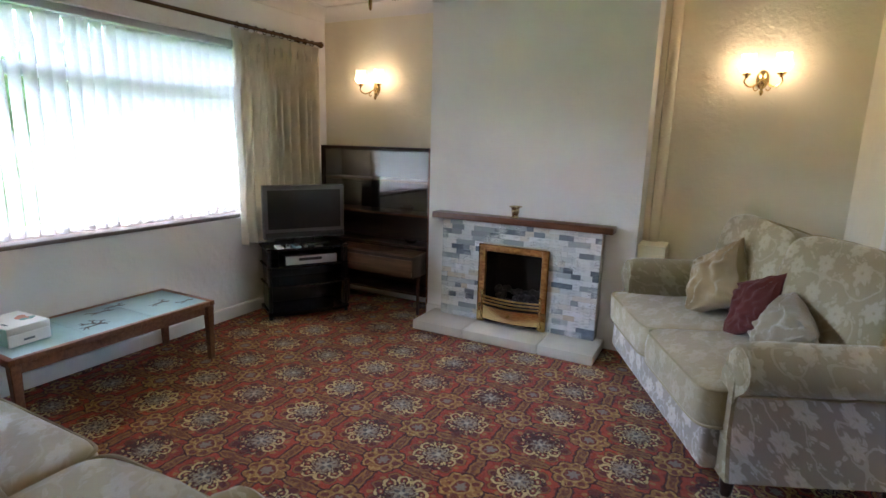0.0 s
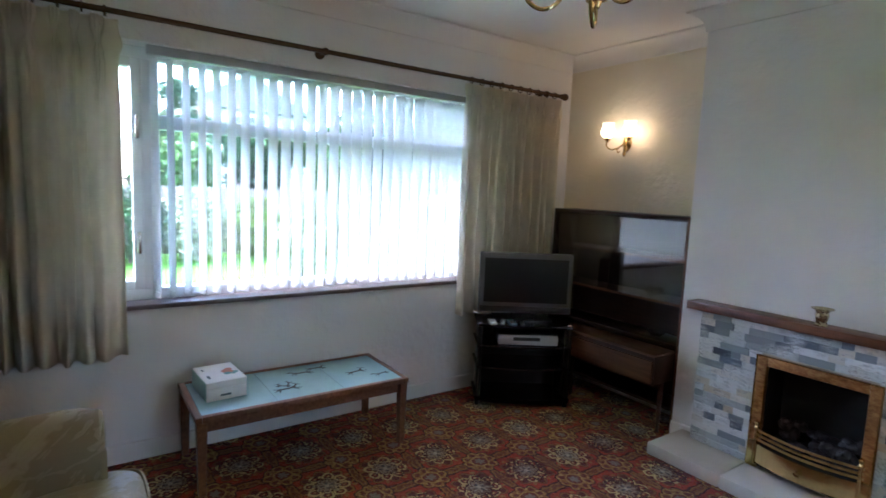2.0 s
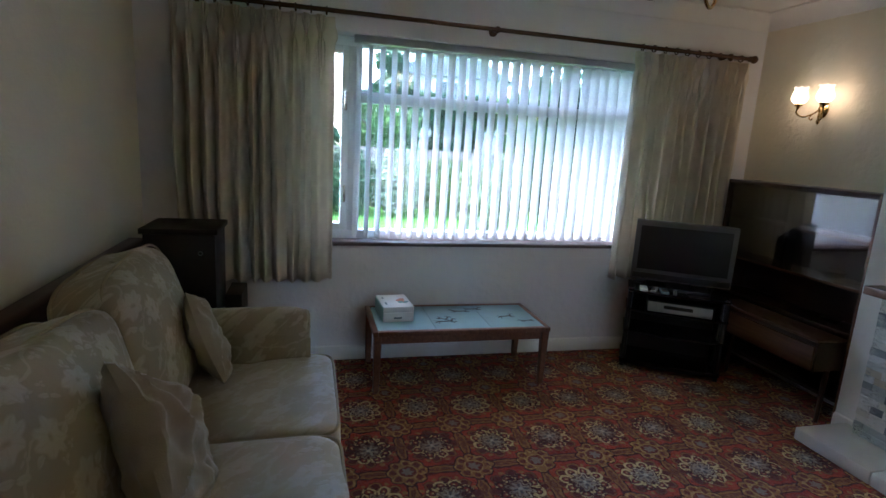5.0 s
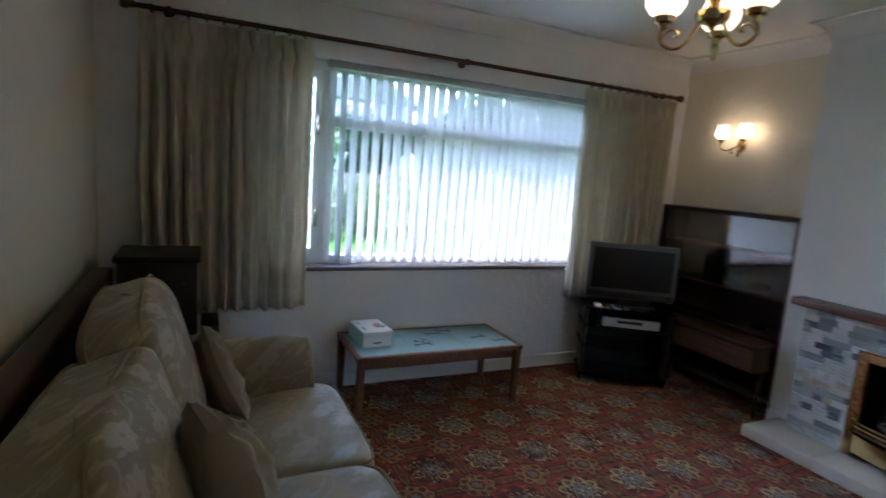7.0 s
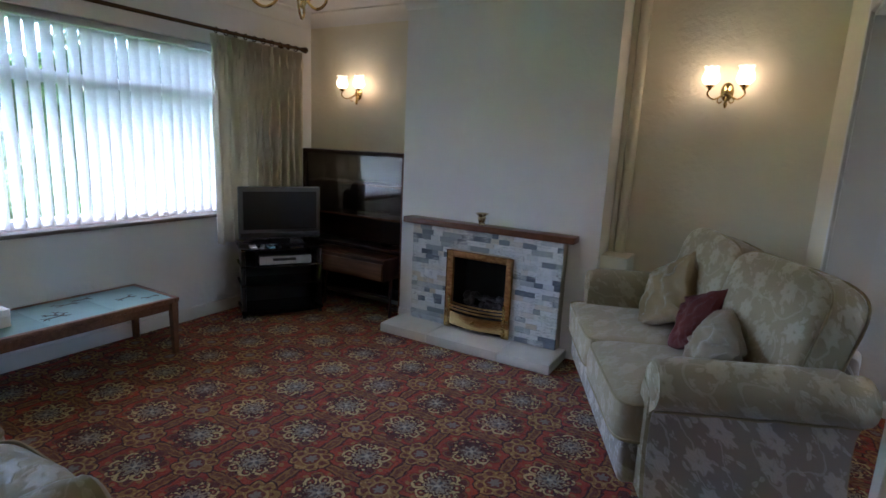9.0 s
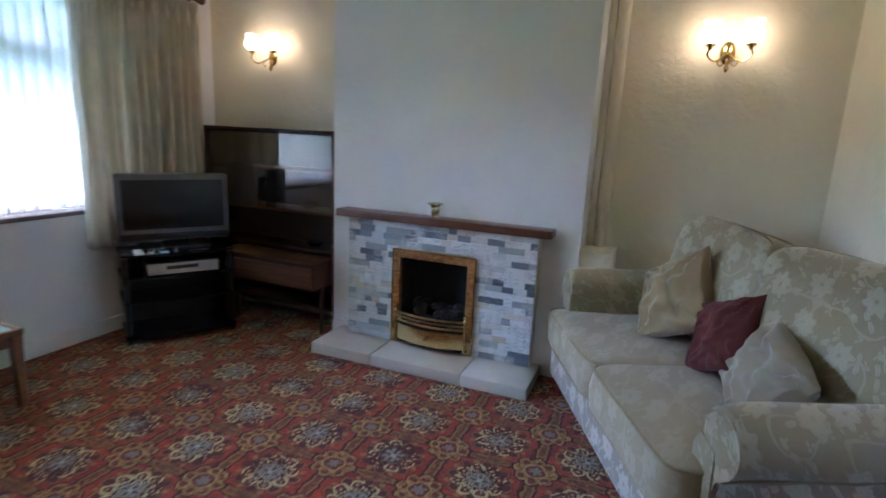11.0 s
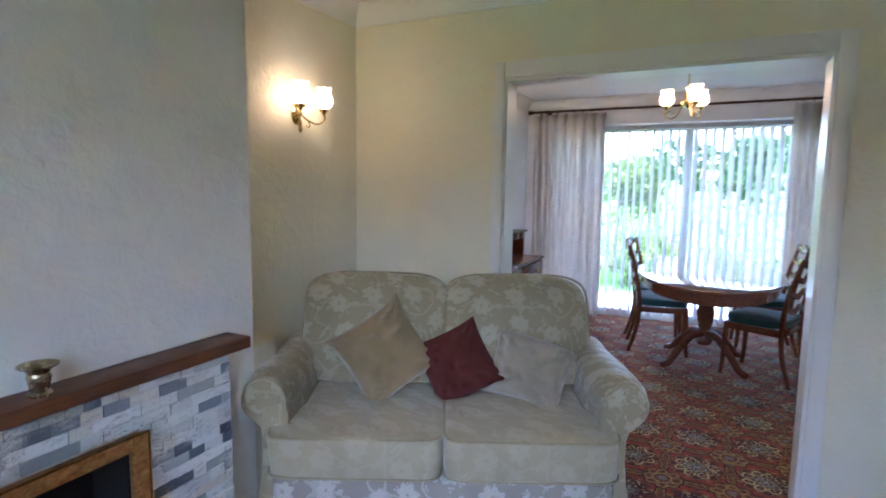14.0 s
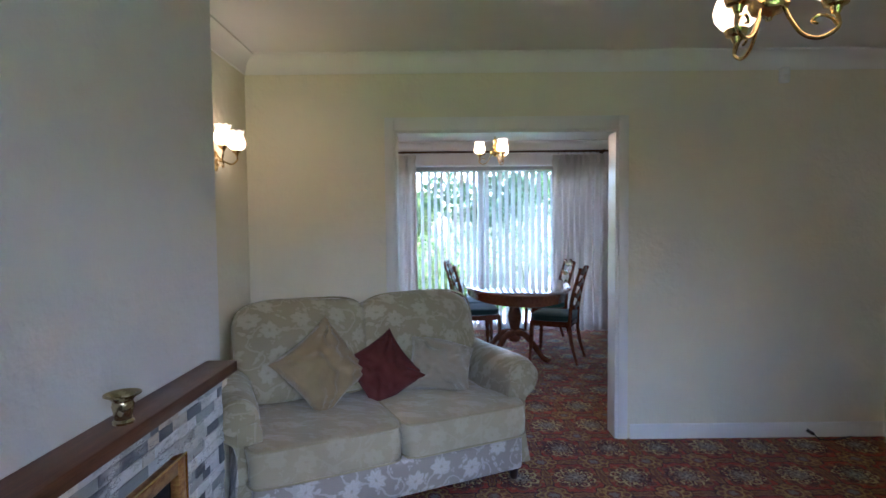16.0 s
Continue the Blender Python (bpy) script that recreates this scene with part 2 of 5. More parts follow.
def carpet_material():
    """Axminster with rows of large and small medallions on a rust-red ground."""
    m = Mat("patterned_carpet", (0.3, 0.05, 0.03), 0.95, spec=0.1)
    PX, PY = 0.385, 0.312
    wob = m.node("TexNoise")
    wob.inputs["Scale"].default_value = 26.0
    m.link(m.where(), wob.inputs["Vector"])
    av = m.node("VectorMath", operation="MULTIPLY_ADD")
    m.link(wob.outputs["Color"], av.inputs[0])
    av.inputs[1].default_value = (0.030, 0.030, 0)
    m.link(m.where(), av.inputs[2])
    sp = m.node("SeparateXYZ")
    m.link(av.outputs[0], sp.inputs[0])
    x = m.math("ADD", sp.outputs[0], 1.85 - 0.008 + 20 * PX)
    y = m.math("ADD", sp.outputs[1], -1.83 - 0.008 + 20 * PY)

    def cell(ox, oy):
        u = m.math("MULTIPLY", m.math("SUBTRACT", m.math("FRACT", m.math("ADD", m.math("DIVIDE", x, PX), ox)), 0.5), PX)
        v = m.math("MULTIPLY", m.math("SUBTRACT", m.math("FRACT", m.math("ADD", m.math("DIVIDE", y, PY), oy)), 0.5), PY)
        r = m.math("SQRT", m.math("ADD", m.math("MULTIPLY", u, u), m.math("MULTIPLY", v, v)))
        return u, v, r, m.math("ARCTAN2", v, u)

    def under(a, lim):
        return m.math("LESS_THAN", a, lim)

    def band(a, lo, hi):
        return m.math("MULTIPLY", m.math("GREATER_THAN", a, lo), m.math("LESS_THAN", a, hi))

    def petal(r, th, n, centre, phase=0.0):
        """Distance from the nearest of n points on a ring."""
        s = 2 * math.pi / n
        f = m.math("MULTIPLY", m.math("SUBTRACT", m.math("FRACT", m.math("ADD", m.math("DIVIDE", th, s), 10.5 + phase)), 0.5), s)
        px = m.math("SUBTRACT", m.math("MULTIPLY", r, m.math("COSINE", f)), centre)
        py = m.math("MULTIPLY", r, m.math("SINE", f))
        return m.math("SQRT", m.math("ADD", m.math("MULTIPLY", px, px), m.math("MULTIPLY", py, py)))

    u, v, r, th = cell(0.5, 0.5)
    u2, v2, r2, th2 = cell(0.0, 0.0)
    u3, v3, r3, th3 = cell(0.5, 0.0)
    u4, v4, r4, th4 = cell(0.0, 0.5)
    CREAM_Y, GOLD, DARK = (0.60, 0.44, 0.17), (0.29, 0.135, 0.028), (0.040, 0.006, 0.005)
    blotch, fine, worn = m.noise(17, 3), m.noise(48, 3), m.noise(3.3, 2)
    strong = m.math("MULTIPLY", m.math("SUBTRACT", worn, 0.28), 2.6, clamp=True)
    col = m.ramp(m.noise(4, 3), [(0.35, (0.085, 0.009, 0.005)), (0.65, (0.15, 0.016, 0.007))])
    # brighter red field round each large medallion
    field = m.math("ADD", m.math("MAXIMUM", m.math("ABSOLUTE", u), m.math("MULTIPLY", m.math("ABSOLUTE", v), 1.2)), m.math("MULTIPLY", m.math("SUBTRACT", blotch, 0.5), 0.05))
    col = m.mix(under(field, 0.158), col, m.ramp(m.noise(6, 3), [(0.35, (0.25, 0.023, 0.007)), (0.65, (0.43, 0.052, 0.012))]))
    col = m.mix(m.math("MULTIPLY", band(fine, 0.60, 1.0), 0.5), col, (0.34, 0.07, 0.018))
    col = m.mix(m.math("MULTIPLY", band(fine, 0.0, 0.36), 0.8), col, (0.06, 0.010, 0.008))
    # bars from one small medallion to the next
    for a, b, half in ((u3, v3, 0.088), (v4, u4, 0.062)):
        au, ab = m.math("ABSOLUTE", a), m.math("ABSOLUTE", b)
        lens = m.math("ADD", ab, m.math("MULTIPLY", m.math("MULTIPLY", au, au), 1.2))
        inside = under(au, half)
        col = m.mix(m.math("MULTIPLY", under(au, half + 0.006), under(lens, 0.031)), col, DARK)
        col = m.mix(m.math("MULTIPLY", inside, under(lens, 0.024)), col, GOLD)
        col = m.mix(m.math("MULTIPLY", m.math("MULTIPLY", inside, under(lens, 0.014)), band(fine, 0.45, 1.0)), col, (0.15, 0.045, 0.014))
    # small gold medallions with a grey heart
    p2 = petal(r2, th2, 8, 0.066)
    col = m.mix(under(p2, 0.036), col, DARK)
    col = m.mix(under(r2, 0.07), col, DARK)
    col = m.mix(under(p2, 0.029), col, GOLD)
    col = m.mix(m.math("MULTIPLY", under(p2, 0.029), band(fine, 0.54, 1.0)), col, (0.46, 0.29, 0.075))
    col = m.mix(m.math("MULTIPLY", under(p2, 0.016), band(blotch, 0.42, 1.0)), col, (0.14, 0.03, 0.012))
    col = m.mix(band(r2, 0.040, 0.047), col, (0.42, 0.26, 0.07))
    col = m.mix(under(r2, 0.040), col, (0.15, 0.03, 0.012))
    col = m.mix(under(m.math("ADD", r2, m.math("MULTIPLY", m.math("COSINE", m.math("MULTIPLY", th2, 6.0)), 0.006)), 0.024), col, (0.22, 0.185, 0.14))
    # large medallions: two rings of looping scrolls round an eight-pointed star
    p1, q1, w1 = petal(r, th, 8, 0.112), petal(r, th, 8, 0.082, 0.5), petal(r, th, 8, 0.128, 0.5)
    col = m.mix(under(p1, 0.030), col, (0.10, 0.014, 0.008))
    col = m.mix(m.math("MULTIPLY", band(p1, 0.018, 0.027), strong), col, (0.33, 0.16, 0.035))
    col = m.mix(under(w1, 0.011), col, (0.34, 0.16, 0.04))
    col = m.mix(under(r, 0.092), col, DARK)
    col = m.mix(under(q1, 0.033), col, DARK)
    loop = m.math("MULTIPLY", band(q1, 0.019, 0.031), m.math("GREATER_THAN", m.math("ADD", fine, m.math("MULTIPLY", m.math("SUBTRACT", worn, 0.5), 0.8)), 0.46))
    col = m.mix(loop, col, CREAM_Y)
    col = m.mix(under(q1, 0.014), col, (0.20, 0.03, 0.012))
    col = m.mix(under(q1, 0.006), col, (0.50, 0.36, 0.14))
    star = m.math("ADD", r, m.math("MULTIPLY", m.math("COSINE", m.math("MULTIPLY", th, 8.0)), 0.012))
    col = m.mix(under(star, 0.064), col, DARK)
    col = m.mix(m.math("MULTIPLY", band(star, 0.046, 0.056), strong), col, (0.60, 0.50, 0.29))
    col = m.mix(under(star, 0.038), col, (0.31, 0.26, 0.18))
    col = m.mix(m.math("MULTIPLY", under(r, 0.030), m.math("GREATER_THAN", m.math("COSINE", m.math("MULTIPLY", th, 4.0)), 0.2)), col, (0.07, 0.075, 0.07))
    col = m.mix(under(r, 0.011), col, (0.44, 0.40, 0.30))
    pile = m.noise(380, 2)
    wear = m.noise(45, 4, 0.7)
    col = m.mix(m.math("MULTIPLY", m.math("SUBTRACT", m.math("ADD", m.math("MULTIPLY", pile, 0.6), wear), 0.60, clamp=True), 0.8, clamp=True), col, (0.14, 0.022, 0.010))
    m.colour(col)
    m.set("Sheen Weight", 0.15)
    return m.bump(pile, 0.6, 0.006).m


CREAM = painted("cream_wall_paint", (0.80, 0.745, 0.595), 0.6, 0.8, 19)
LILAC = painted("pale_wall_paint", (0.81, 0.795, 0.79), 0.62, 0.6, 21)
WHITE_CEIL = painted("ceiling_paint", (0.82, 0.80, 0.77), 0.85, 0.12, 40)
GLOSS = plain("white_gloss_paint", (0.78, 0.76, 0.73), 0.3, 0.015, 5, 0.02)
UPVC = plain("white_upvc", (0.80, 0.82, 0.83), 0.3, 0.03)
CARPET = carpet_material()
CURTAIN = cloth("cream_curtain", (0.74, 0.68, 0.56), 0.25, 0.2, 9, 0.25)
CURTAIN2 = cloth("oatmeal_curtain", (0.76, 0.70, 0.65), 0.5, 0.2, 9, 0.25)
BLIND = cloth("white_blind_fabric", (0.80, 0.805, 0.79), 0.44, 0.0, 40, 0.1)
DAMASK = damask("cream_damask", (0.285, 0.233, 0.13), (0.425, 0.36, 0.235), 0.75, 7.0)
DAMASK_SIDE = damask("grey_damask", (0.27, 0.232, 0.185), (0.50, 0.45, 0.39), 1.0, 7.0)
SEAT = damask("cream_seat_cloth", (0.345, 0.285, 0.17), (0.42, 0.355, 0.24), 0.45, 7.0)
PIPING = cloth("cream_piping_cord", (0.31, 0.255, 0.145), 0.0, 0.1, 40, 0.1)
SATIN = cloth("champagne_satin", (0.27, 0.185, 0.082), 0.0, 0.4, 7, 0.5)
SATIN_PALE = cloth("pale_satin", (0.29, 0.235, 0.16), 0.0, 0.4, 7, 0.5)
RED = cloth("maroon_cushion_cloth", (0.085, 0.009, 0.005), 0.0, 0.03, 8, 0.4)
GREEN_SEAT = cloth("dark_green_velour", (0.008, 0.05, 0.05), 0.0, 0.3, 20, 0.2)
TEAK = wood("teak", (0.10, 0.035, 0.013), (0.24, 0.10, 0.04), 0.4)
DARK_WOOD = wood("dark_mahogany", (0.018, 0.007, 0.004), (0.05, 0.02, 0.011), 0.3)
MAHOGANY = wood("mahogany", (0.09, 0.022, 0.010), (0.20, 0.06, 0.028), 0.22)
MANTEL = wood("mantel_wood", (0.065, 0.022, 0.010), (0.17, 0.065, 0.026), 0.35)
DRAWER_WOOD = wood("walnut_drawer", (0.06, 0.025, 0.012), (0.14, 0.065, 0.03), 0.4)
BRASS = metal("polished_brass", (0.70, 0.52, 0.23), 0.18)
PEWTER = metal("dull_brass", (0.60, 0.51, 0.32), 0.24)
BRASS_OLD = metal("antique_brass", (0.62, 0.42, 0.15), 0.3)
ROD = metal("dark_bronze_rod", (0.12, 0.07, 0.04), 0.45)
CHROME = metal("chrome", (0.7, 0.7, 0.7), 0.15)
EBONY_RED = wood("dark_red_wood", (0.028, 0.010, 0.006), (0.075, 0.028, 0.015), 0.4)
EBONY = wood("black_stained_wood", (0.006, 0.004, 0.004), (0.014, 0.009, 0.008), 0.45)
BLACK = plain("black_plastic", (0.012, 0.012, 0.013), 0.3, 0.1)
SCREEN = plain("screen_glass", (0.006, 0.006, 0.008), 0.08, 0.02)
PANEL = plain("matt_screen", (0.006, 0.006, 0.007), 0.38, 0.02)
GREY_PLASTIC = plain("grey_plastic", (0.095, 0.095, 0.10), 0.35, 0.06)
SILVER_PLASTIC = plain("silver_plastic", (0.42, 0.42, 0.44), 0.35, 0.05)
SOOT = plain("soot_black", (0.008, 0.007, 0.007), 0.8, 0.3)
COAL = plain("coal", (0.034, 0.030, 0.033), 0.6, 0.5, 30, 0.6)
STONE = plain("hearth_stone", (0.62, 0.57, 0.50), 0.4, 0.06, 6, 0.15)
GLASS = clear_glass("window_glass")
SMOKED = clear_glass("cabinet_glass", (0.85, 0.82, 0.80), 0.06)
SHADE_GLASS = lamp_glass("frosted_lamp_glass", (1.0, 0.80, 0.55), 0.03)
CARD = plain("white_card", (0.78, 0.78, 0.76), 0.5, 0.03)
TABLE_TILE = plain("pale_blue_tile", (0.36, 0.55, 0.585), 0.12, 0.05, 8)
INK = plain("dark_ink", (0.012, 0.018, 0.02), 0.5, 0.1)
LAWN = plain("grass", (0.05, 0.13, 0.018), 0.9, 0.35, 9, 0.8)
LEAF = plain("leaf_green", (0.045, 0.09, 0.025), 0.6, 0.5, 3)
LEAF_B = plain("leaf_yellow_green", (0.08, 0.115, 0.035), 0.6, 0.5, 3)
LEAF_W = plain("leaf_variegated_and_haze_pale", (0.17, 0.19, 0.12), 0.6, 0.5, 3)
LEAF_C = plain("leaf_dark", (0.022, 0.05, 0.02), 0.6, 0.5, 3)
BARK = plain("bark", (0.10, 0.075, 0.055), 0.9, 0.4, 14, 0.6)
FENCE = wood("weathered_fence", (0.09, 0.07, 0.055), (0.18, 0.14, 0.105), 0.85)
RENDER_WALL = plain("house_render", (0.36, 0.345, 0.32), 0.85, 0.08, 5, 0.3)
ROOF = plain("roof_slate", (0.12, 0.12, 0.13), 0.7, 0.25, 8, 0.4)
for leafy in (LAWN, LEAF, LEAF_B, LEAF_C, LEAF_W):
    leafy.node_tree.nodes["Principled BSDF"].inputs["Specular IOR Level"].default_value = 0.08
DARK_GLASS = plain("far_window_glass", (0.02, 0.03, 0.035), 0.05, 0.1)
SLAB = plain("patio_slab", (0.42, 0.41, 0.38), 0.85, 0.15, 5, 0.3)


def ledger_material():
    """Split-face strips in whites, greys and slate blues."""
    m = Mat("split_face_stone", (0.5, 0.5, 0.5), 0.6)
    oi = m.node("ObjectInfo")
    base = m.ramp(oi.outputs["Random"], [(0.0, (0.07, 0.085, 0.115)), (0.12, (0.15, 0.18, 0.22)), (0.22, (0.30, 0.34, 0.36)), (0.38, (0.52, 0.56, 0.57)), (0.60, (0.72, 0.74, 0.75)), (0.82, (0.66, 0.66, 0.64)), (0.91, (0.55, 0.48, 0.37)), (1.0, (0.78, 0.80, 0.82))])
    shift = m.node("VectorMath", operation="MULTIPLY_ADD")
    m.link(m.where(), shift.inputs[0])
    shift.inputs[1].default_value = (1, 1, 2.2)
    m.link(oi.outputs["Location"], shift.inputs[2])
    vn = m.node("TexNoise")
    vn.inputs["Scale"].default_value, vn.inputs["Detail"].default_value, vn.inputs["Roughness"].default_value = 24.0, 6.0, 0.7
    m.link(shift.outputs[0], vn.inputs["Vector"])
    veins = vn.outputs["Fac"]
    patch = m.node("TexNoise")
    patch.inputs["Scale"].default_value = 7.0
    m.link(shift.outputs[0], patch.inputs["Vector"])
    base = m.mix(m.math("MULTIPLY", m.math("SUBTRACT", veins, 0.52, clamp=True), 4.0, clamp=True), base, (0.22, 0.25, 0.27))
    base = m.mix(m.math("MULTIPLY", m.math("SUBTRACT", patch.outputs["Fac"], 0.52, clamp=True), 3.5, clamp=True), base, (0.74, 0.76, 0.77))
    line = m.math("LESS_THAN", m.math("ABSOLUTE", m.math("SUBTRACT", veins, 0.47)), 0.012)
    dash = m.math("GREATER_THAN", patch.outputs["Fac"], 0.56)
    base = m.mix(m.math("MULTIPLY", m.math("MULTIPLY", line, dash), 0.85), base, (0.04, 0.045, 0.055))
    m.colour(base)
    return m.bump(m.math("ADD", veins, m.noise(90, 4)), 0.6, 0.008).m


LEDGER = ledger_material()


def burl_material():
    m = Mat("copper_burl_trim", (0.4, 0.2, 0.06), 0.28, 0.55)
    w = m.noise(28, 6, 0.75, (1, 1, 2))
    m.colour(m.ramp(w, [(0.3, (0.16, 0.06, 0.02)), (0.5, (0.42, 0.19, 0.06)), (0.7, (0.62, 0.36, 0.12))]))
    return m.bump(w, 0.2, 0.002).m


BURL = burl_material()


# ---- mesh tools ----
def thing(name, m, label, category, group="", kind=""):
    ob = new(name)
    ob.empty_display_size = 0.1
    ob.matrix_world = m
    return tagged(ob, label, category, group, kind)


def finish(name, bm, material, smooth=True):
    me = bpy.data.meshes.new(name)
    bmesh.ops.recalc_face_normals(bm, faces=bm.faces)
    bm.to_mesh(me)
    bm.free()
    me.materials.append(material)
    if smooth:
        me.shade_smooth()
        me.set_sharp_from_angle(angle=radians(38))
    return me


def part(name, bm, material, parent, label="", m=None, smooth=True):
    ob = new(name, finish(name, bm, material, smooth))
    ob.parent = parent
    if m is not None:
        ob.matrix_local = m
    return tagged(ob, label)


def solid(name, bm, material, label="", category="", group="", kind="", m=None, smooth=True):
    ob = new(name, finish(name, bm, material, smooth))
    if m is not None:
        ob.matrix_world = m
    return tagged(ob, label, category, group, kind)


def box(x0, x1, y0, y1, z0, z1, bevel=0.0, seg=2, bm=None, m=None):
    out = bmesh.new() if bm is None else bm
    c = ((x0 + x1) / 2, (y0 + y1) / 2, (z0 + z1) / 2)
    mm = Matrix.Translation(c) @ Matrix.Diagonal((abs(x1 - x0), abs(y1 - y0), abs(z1 - z0), 1))
    if m is not None:
        mm = m @ mm
    vs = bmesh.ops.create_cube(out, size=1.0, matrix=mm)["verts"]
    if bevel:
        es = list({e for v in vs for e in v.link_edges})
        bmesh.ops.bevel(out, geom=es, offset=bevel, segments=seg, affect="EDGES", clamp_overlap=True, profile=0.5)
    return out


def lathe(profile, seg=20, bm=None, m=None, flute=0, depth=0.0, from_top=0.0):
    """Turn (radius, z) points round z; flute and depth scallop the rim."""
    out = bmesh.new() if bm is None else bm
    rings, n = [], len(profile)
    for i, (r, z) in enumerate(profile):
        ring = []
        for k in range(seg):
            a = 2 * math.pi * k / seg
            rr, zz = r, z
            if flute and i / (n - 1) >= from_top:
                s = (i / (n - 1) - from_top) / max(1e-6, 1 - from_top)
                rr += depth * s * math.cos(flute * a)
                zz += depth * 0.6 * s * math.cos(flute * a)
            p = Vector((rr * math.cos(a), rr * math.sin(a), zz))
            ring.append(out.verts.new(m @ p if m is not None else p))
        rings.append(ring)
    for a, b in zip(rings, rings[1:]):
        for k in range(seg):
            out.faces.new((a[k], a[(k + 1) % seg], b[(k + 1) % seg], b[k]))
    if profile[0][0] > 1e-4:
        out.faces.new(rings[0][::-1])
    if profile[-1][0] > 1e-4 and not flute:
        out.faces.new(rings[-1])
    bmesh.ops.remove_doubles(out, verts=[v for ring in rings for v in ring], dist=1e-5)
    return out


def tube(points, radius, seg=8, bm=None):
    """A round bar through points; radius may be a list."""
    out = bmesh.new() if bm is None else bm
    pts = [Vector(p) for p in points]
    rad = radius if isinstance(radius, (list, tuple)) else [radius] * len(pts)
    rings, side = [], None
    for i, p in enumerate(pts):
        d = (pts[min(i + 1, len(pts) - 1)] - pts[max(i - 1, 0)]).normalized()
        if side is None:
            side = d.orthogonal().normalized()
        side = (side - d * side.dot(d)).normalized()
        up = d.cross(side)
        rings.append([out.verts.new(p + rad[i] * (math.cos(2 * math.pi * k / seg) * side + math.sin(2 * math.pi * k / seg) * up)) for k in range(seg)])
    for a, b in zip(rings, rings[1:]):
        for k in range(seg):
            out.faces.new((a[k], a[(k + 1) % seg], b[(k + 1) % seg], b[k]))
    out.faces.new(rings[0][::-1])
    out.faces.new(rings[-1])
    return out


def curve_points(points, n=6):
    """A smooth run through points (Catmull-Rom)."""
    p = [Vector(q) for q in points]
    p = [2 * p[0] - p[1]] + p + [2 * p[-1] - p[-2]]
    out = []
    for i in range(1, len(p) - 2):
        for k in range(n):
            t = k / n
            out.append(0.5 * (2 * p[i] + (p[i + 1] - p[i - 1]) * t + (2 * p[i - 1] - 5 * p[i] + 4 * p[i + 1] - p[i + 2]) * t * t + (3 * p[i] - p[i - 1] - 3 * p[i + 1] + p[i + 2]) * t ** 3))
    return out + [p[-2]]


def prism(outline, along, bm=None, m=None):
    """Extrude a closed (x, z) outline from y = along[0] to along[1]."""
    out = bmesh.new() if bm is None else bm
    f = m if m is not None else Matrix()
    a = [out.verts.new(f @ Vector((x, along[0], z))) for x, z in outline]
    b = [out.verts.new(f @ Vector((x, along[1], z))) for x, z in outline]
    out.faces.new(a)
    out.faces.new(b[::-1])
    for i in range(len(a)):
        j = (i + 1) % len(a)
        out.faces.new((a[j], a[i], b[i], b[j]))
    return out


def puffed(sx, sy, sz, e=0.35, crown=0.0, n=22, sag=0.0, seed=0):
    """A stuffed block: a superellipsoid with a slight crown and unevenness."""
    bm = bmesh.new()
    def pw(c):
        return math.copysign(abs(c) ** e, c)
    rings = []
    for i in range(n + 1):
        v = -math.pi / 2 + math.pi * i / n
        ring = []
        for k in range(2 * n):
            u = 2 * math.pi * k / (2 * n)
            p = Vector((pw(math.cos(v)) * pw(math.cos(u)), pw(math.cos(v)) * pw(math.sin(u)), pw(math.sin(v))))
            w = noise.noise(p * 1.7 + Vector((seed * 3.1, 0, 0))) * 0.012
            bul = crown * (1 - p.x * p.x) * (1 - p.y * p.y)
            ring.append(bm.verts.new((p.x * (sx / 2 + w), p.y * (sy / 2 + w), p.z * (sz / 2 + bul) + w - sag * (1 - p.x * p.x))))
        rings.append(ring)
    for a, b in zip(rings, rings[1:]):
        for k in range(2 * n):
            j = (k + 1) % (2 * n)
            bm.faces.new((a[k], a[j], b[j], b[k]))
    bmesh.ops.remove_doubles(bm, verts=bm.verts, dist=1e-5)
    return bm


def pillow(s, thick, n=34, seed=0, pinch=0.10, squash=1.0, fold=0.012):
    """A square scatter cushion with pointed corners, lying in x-z, its face towards -y."""
    bm = bmesh.new()
    sheets = []
    for side in (-1, 1):
        rows = []
        for i in range(n + 1):
            row = []
            for k in range(n + 1):
                u, v = 2 * i / n - 1, 2 * k / n - 1
                f = (max(0, 1 - u ** 2) * max(0, 1 - v ** 2)) ** 0.42
                x = u * (1 - pinch * (1 - v * v)) * s / 2
                z = v * (1 - pinch * (1 - u * u)) * s / 2
                q = Vector((u * 2.2 + seed * 5, v * 2.2, side))
                y = side * f * thick / 2 * (1 + 0.28 * noise.noise(q)) + 0.012 * noise.noise(q * 2.1) * f
                for j, (cu, cv) in enumerate(((1, 1), (-1, 1), (1, -1), (-1, -1))):
                    far = math.hypot(u - cu, v - cv)
                    a = math.atan2(v - cv, u - cu) + 0.25 * noise.noise(q * 1.5 + Vector((j, 0, 0)))
                    y += side * fold * f * max(0, 1 - far / 1.5) * math.sin(a * (9 + (seed + j) % 4) + seed) * min(1, far * 3)
                y += 0.03 * (u * v) * math.sin(seed * 2.3) + 0.02 * (u + v * 0.6) * (u - v) * math.cos(seed * 1.7)
                z = (z + s / 2) * (squash + (1 - squash) * 0.4 * (1 - u * u)) - s / 2
                row.append(bm.verts.new((x, y, z)))
            rows.append(row)
        for i in range(n):
            for k in range(n):
                bm.faces.new((rows[i][k], rows[i + 1][k], rows[i + 1][k + 1], rows[i][k + 1]))
    bmesh.ops.remove_doubles(bm, verts=bm.verts, dist=1e-5)
    return bm


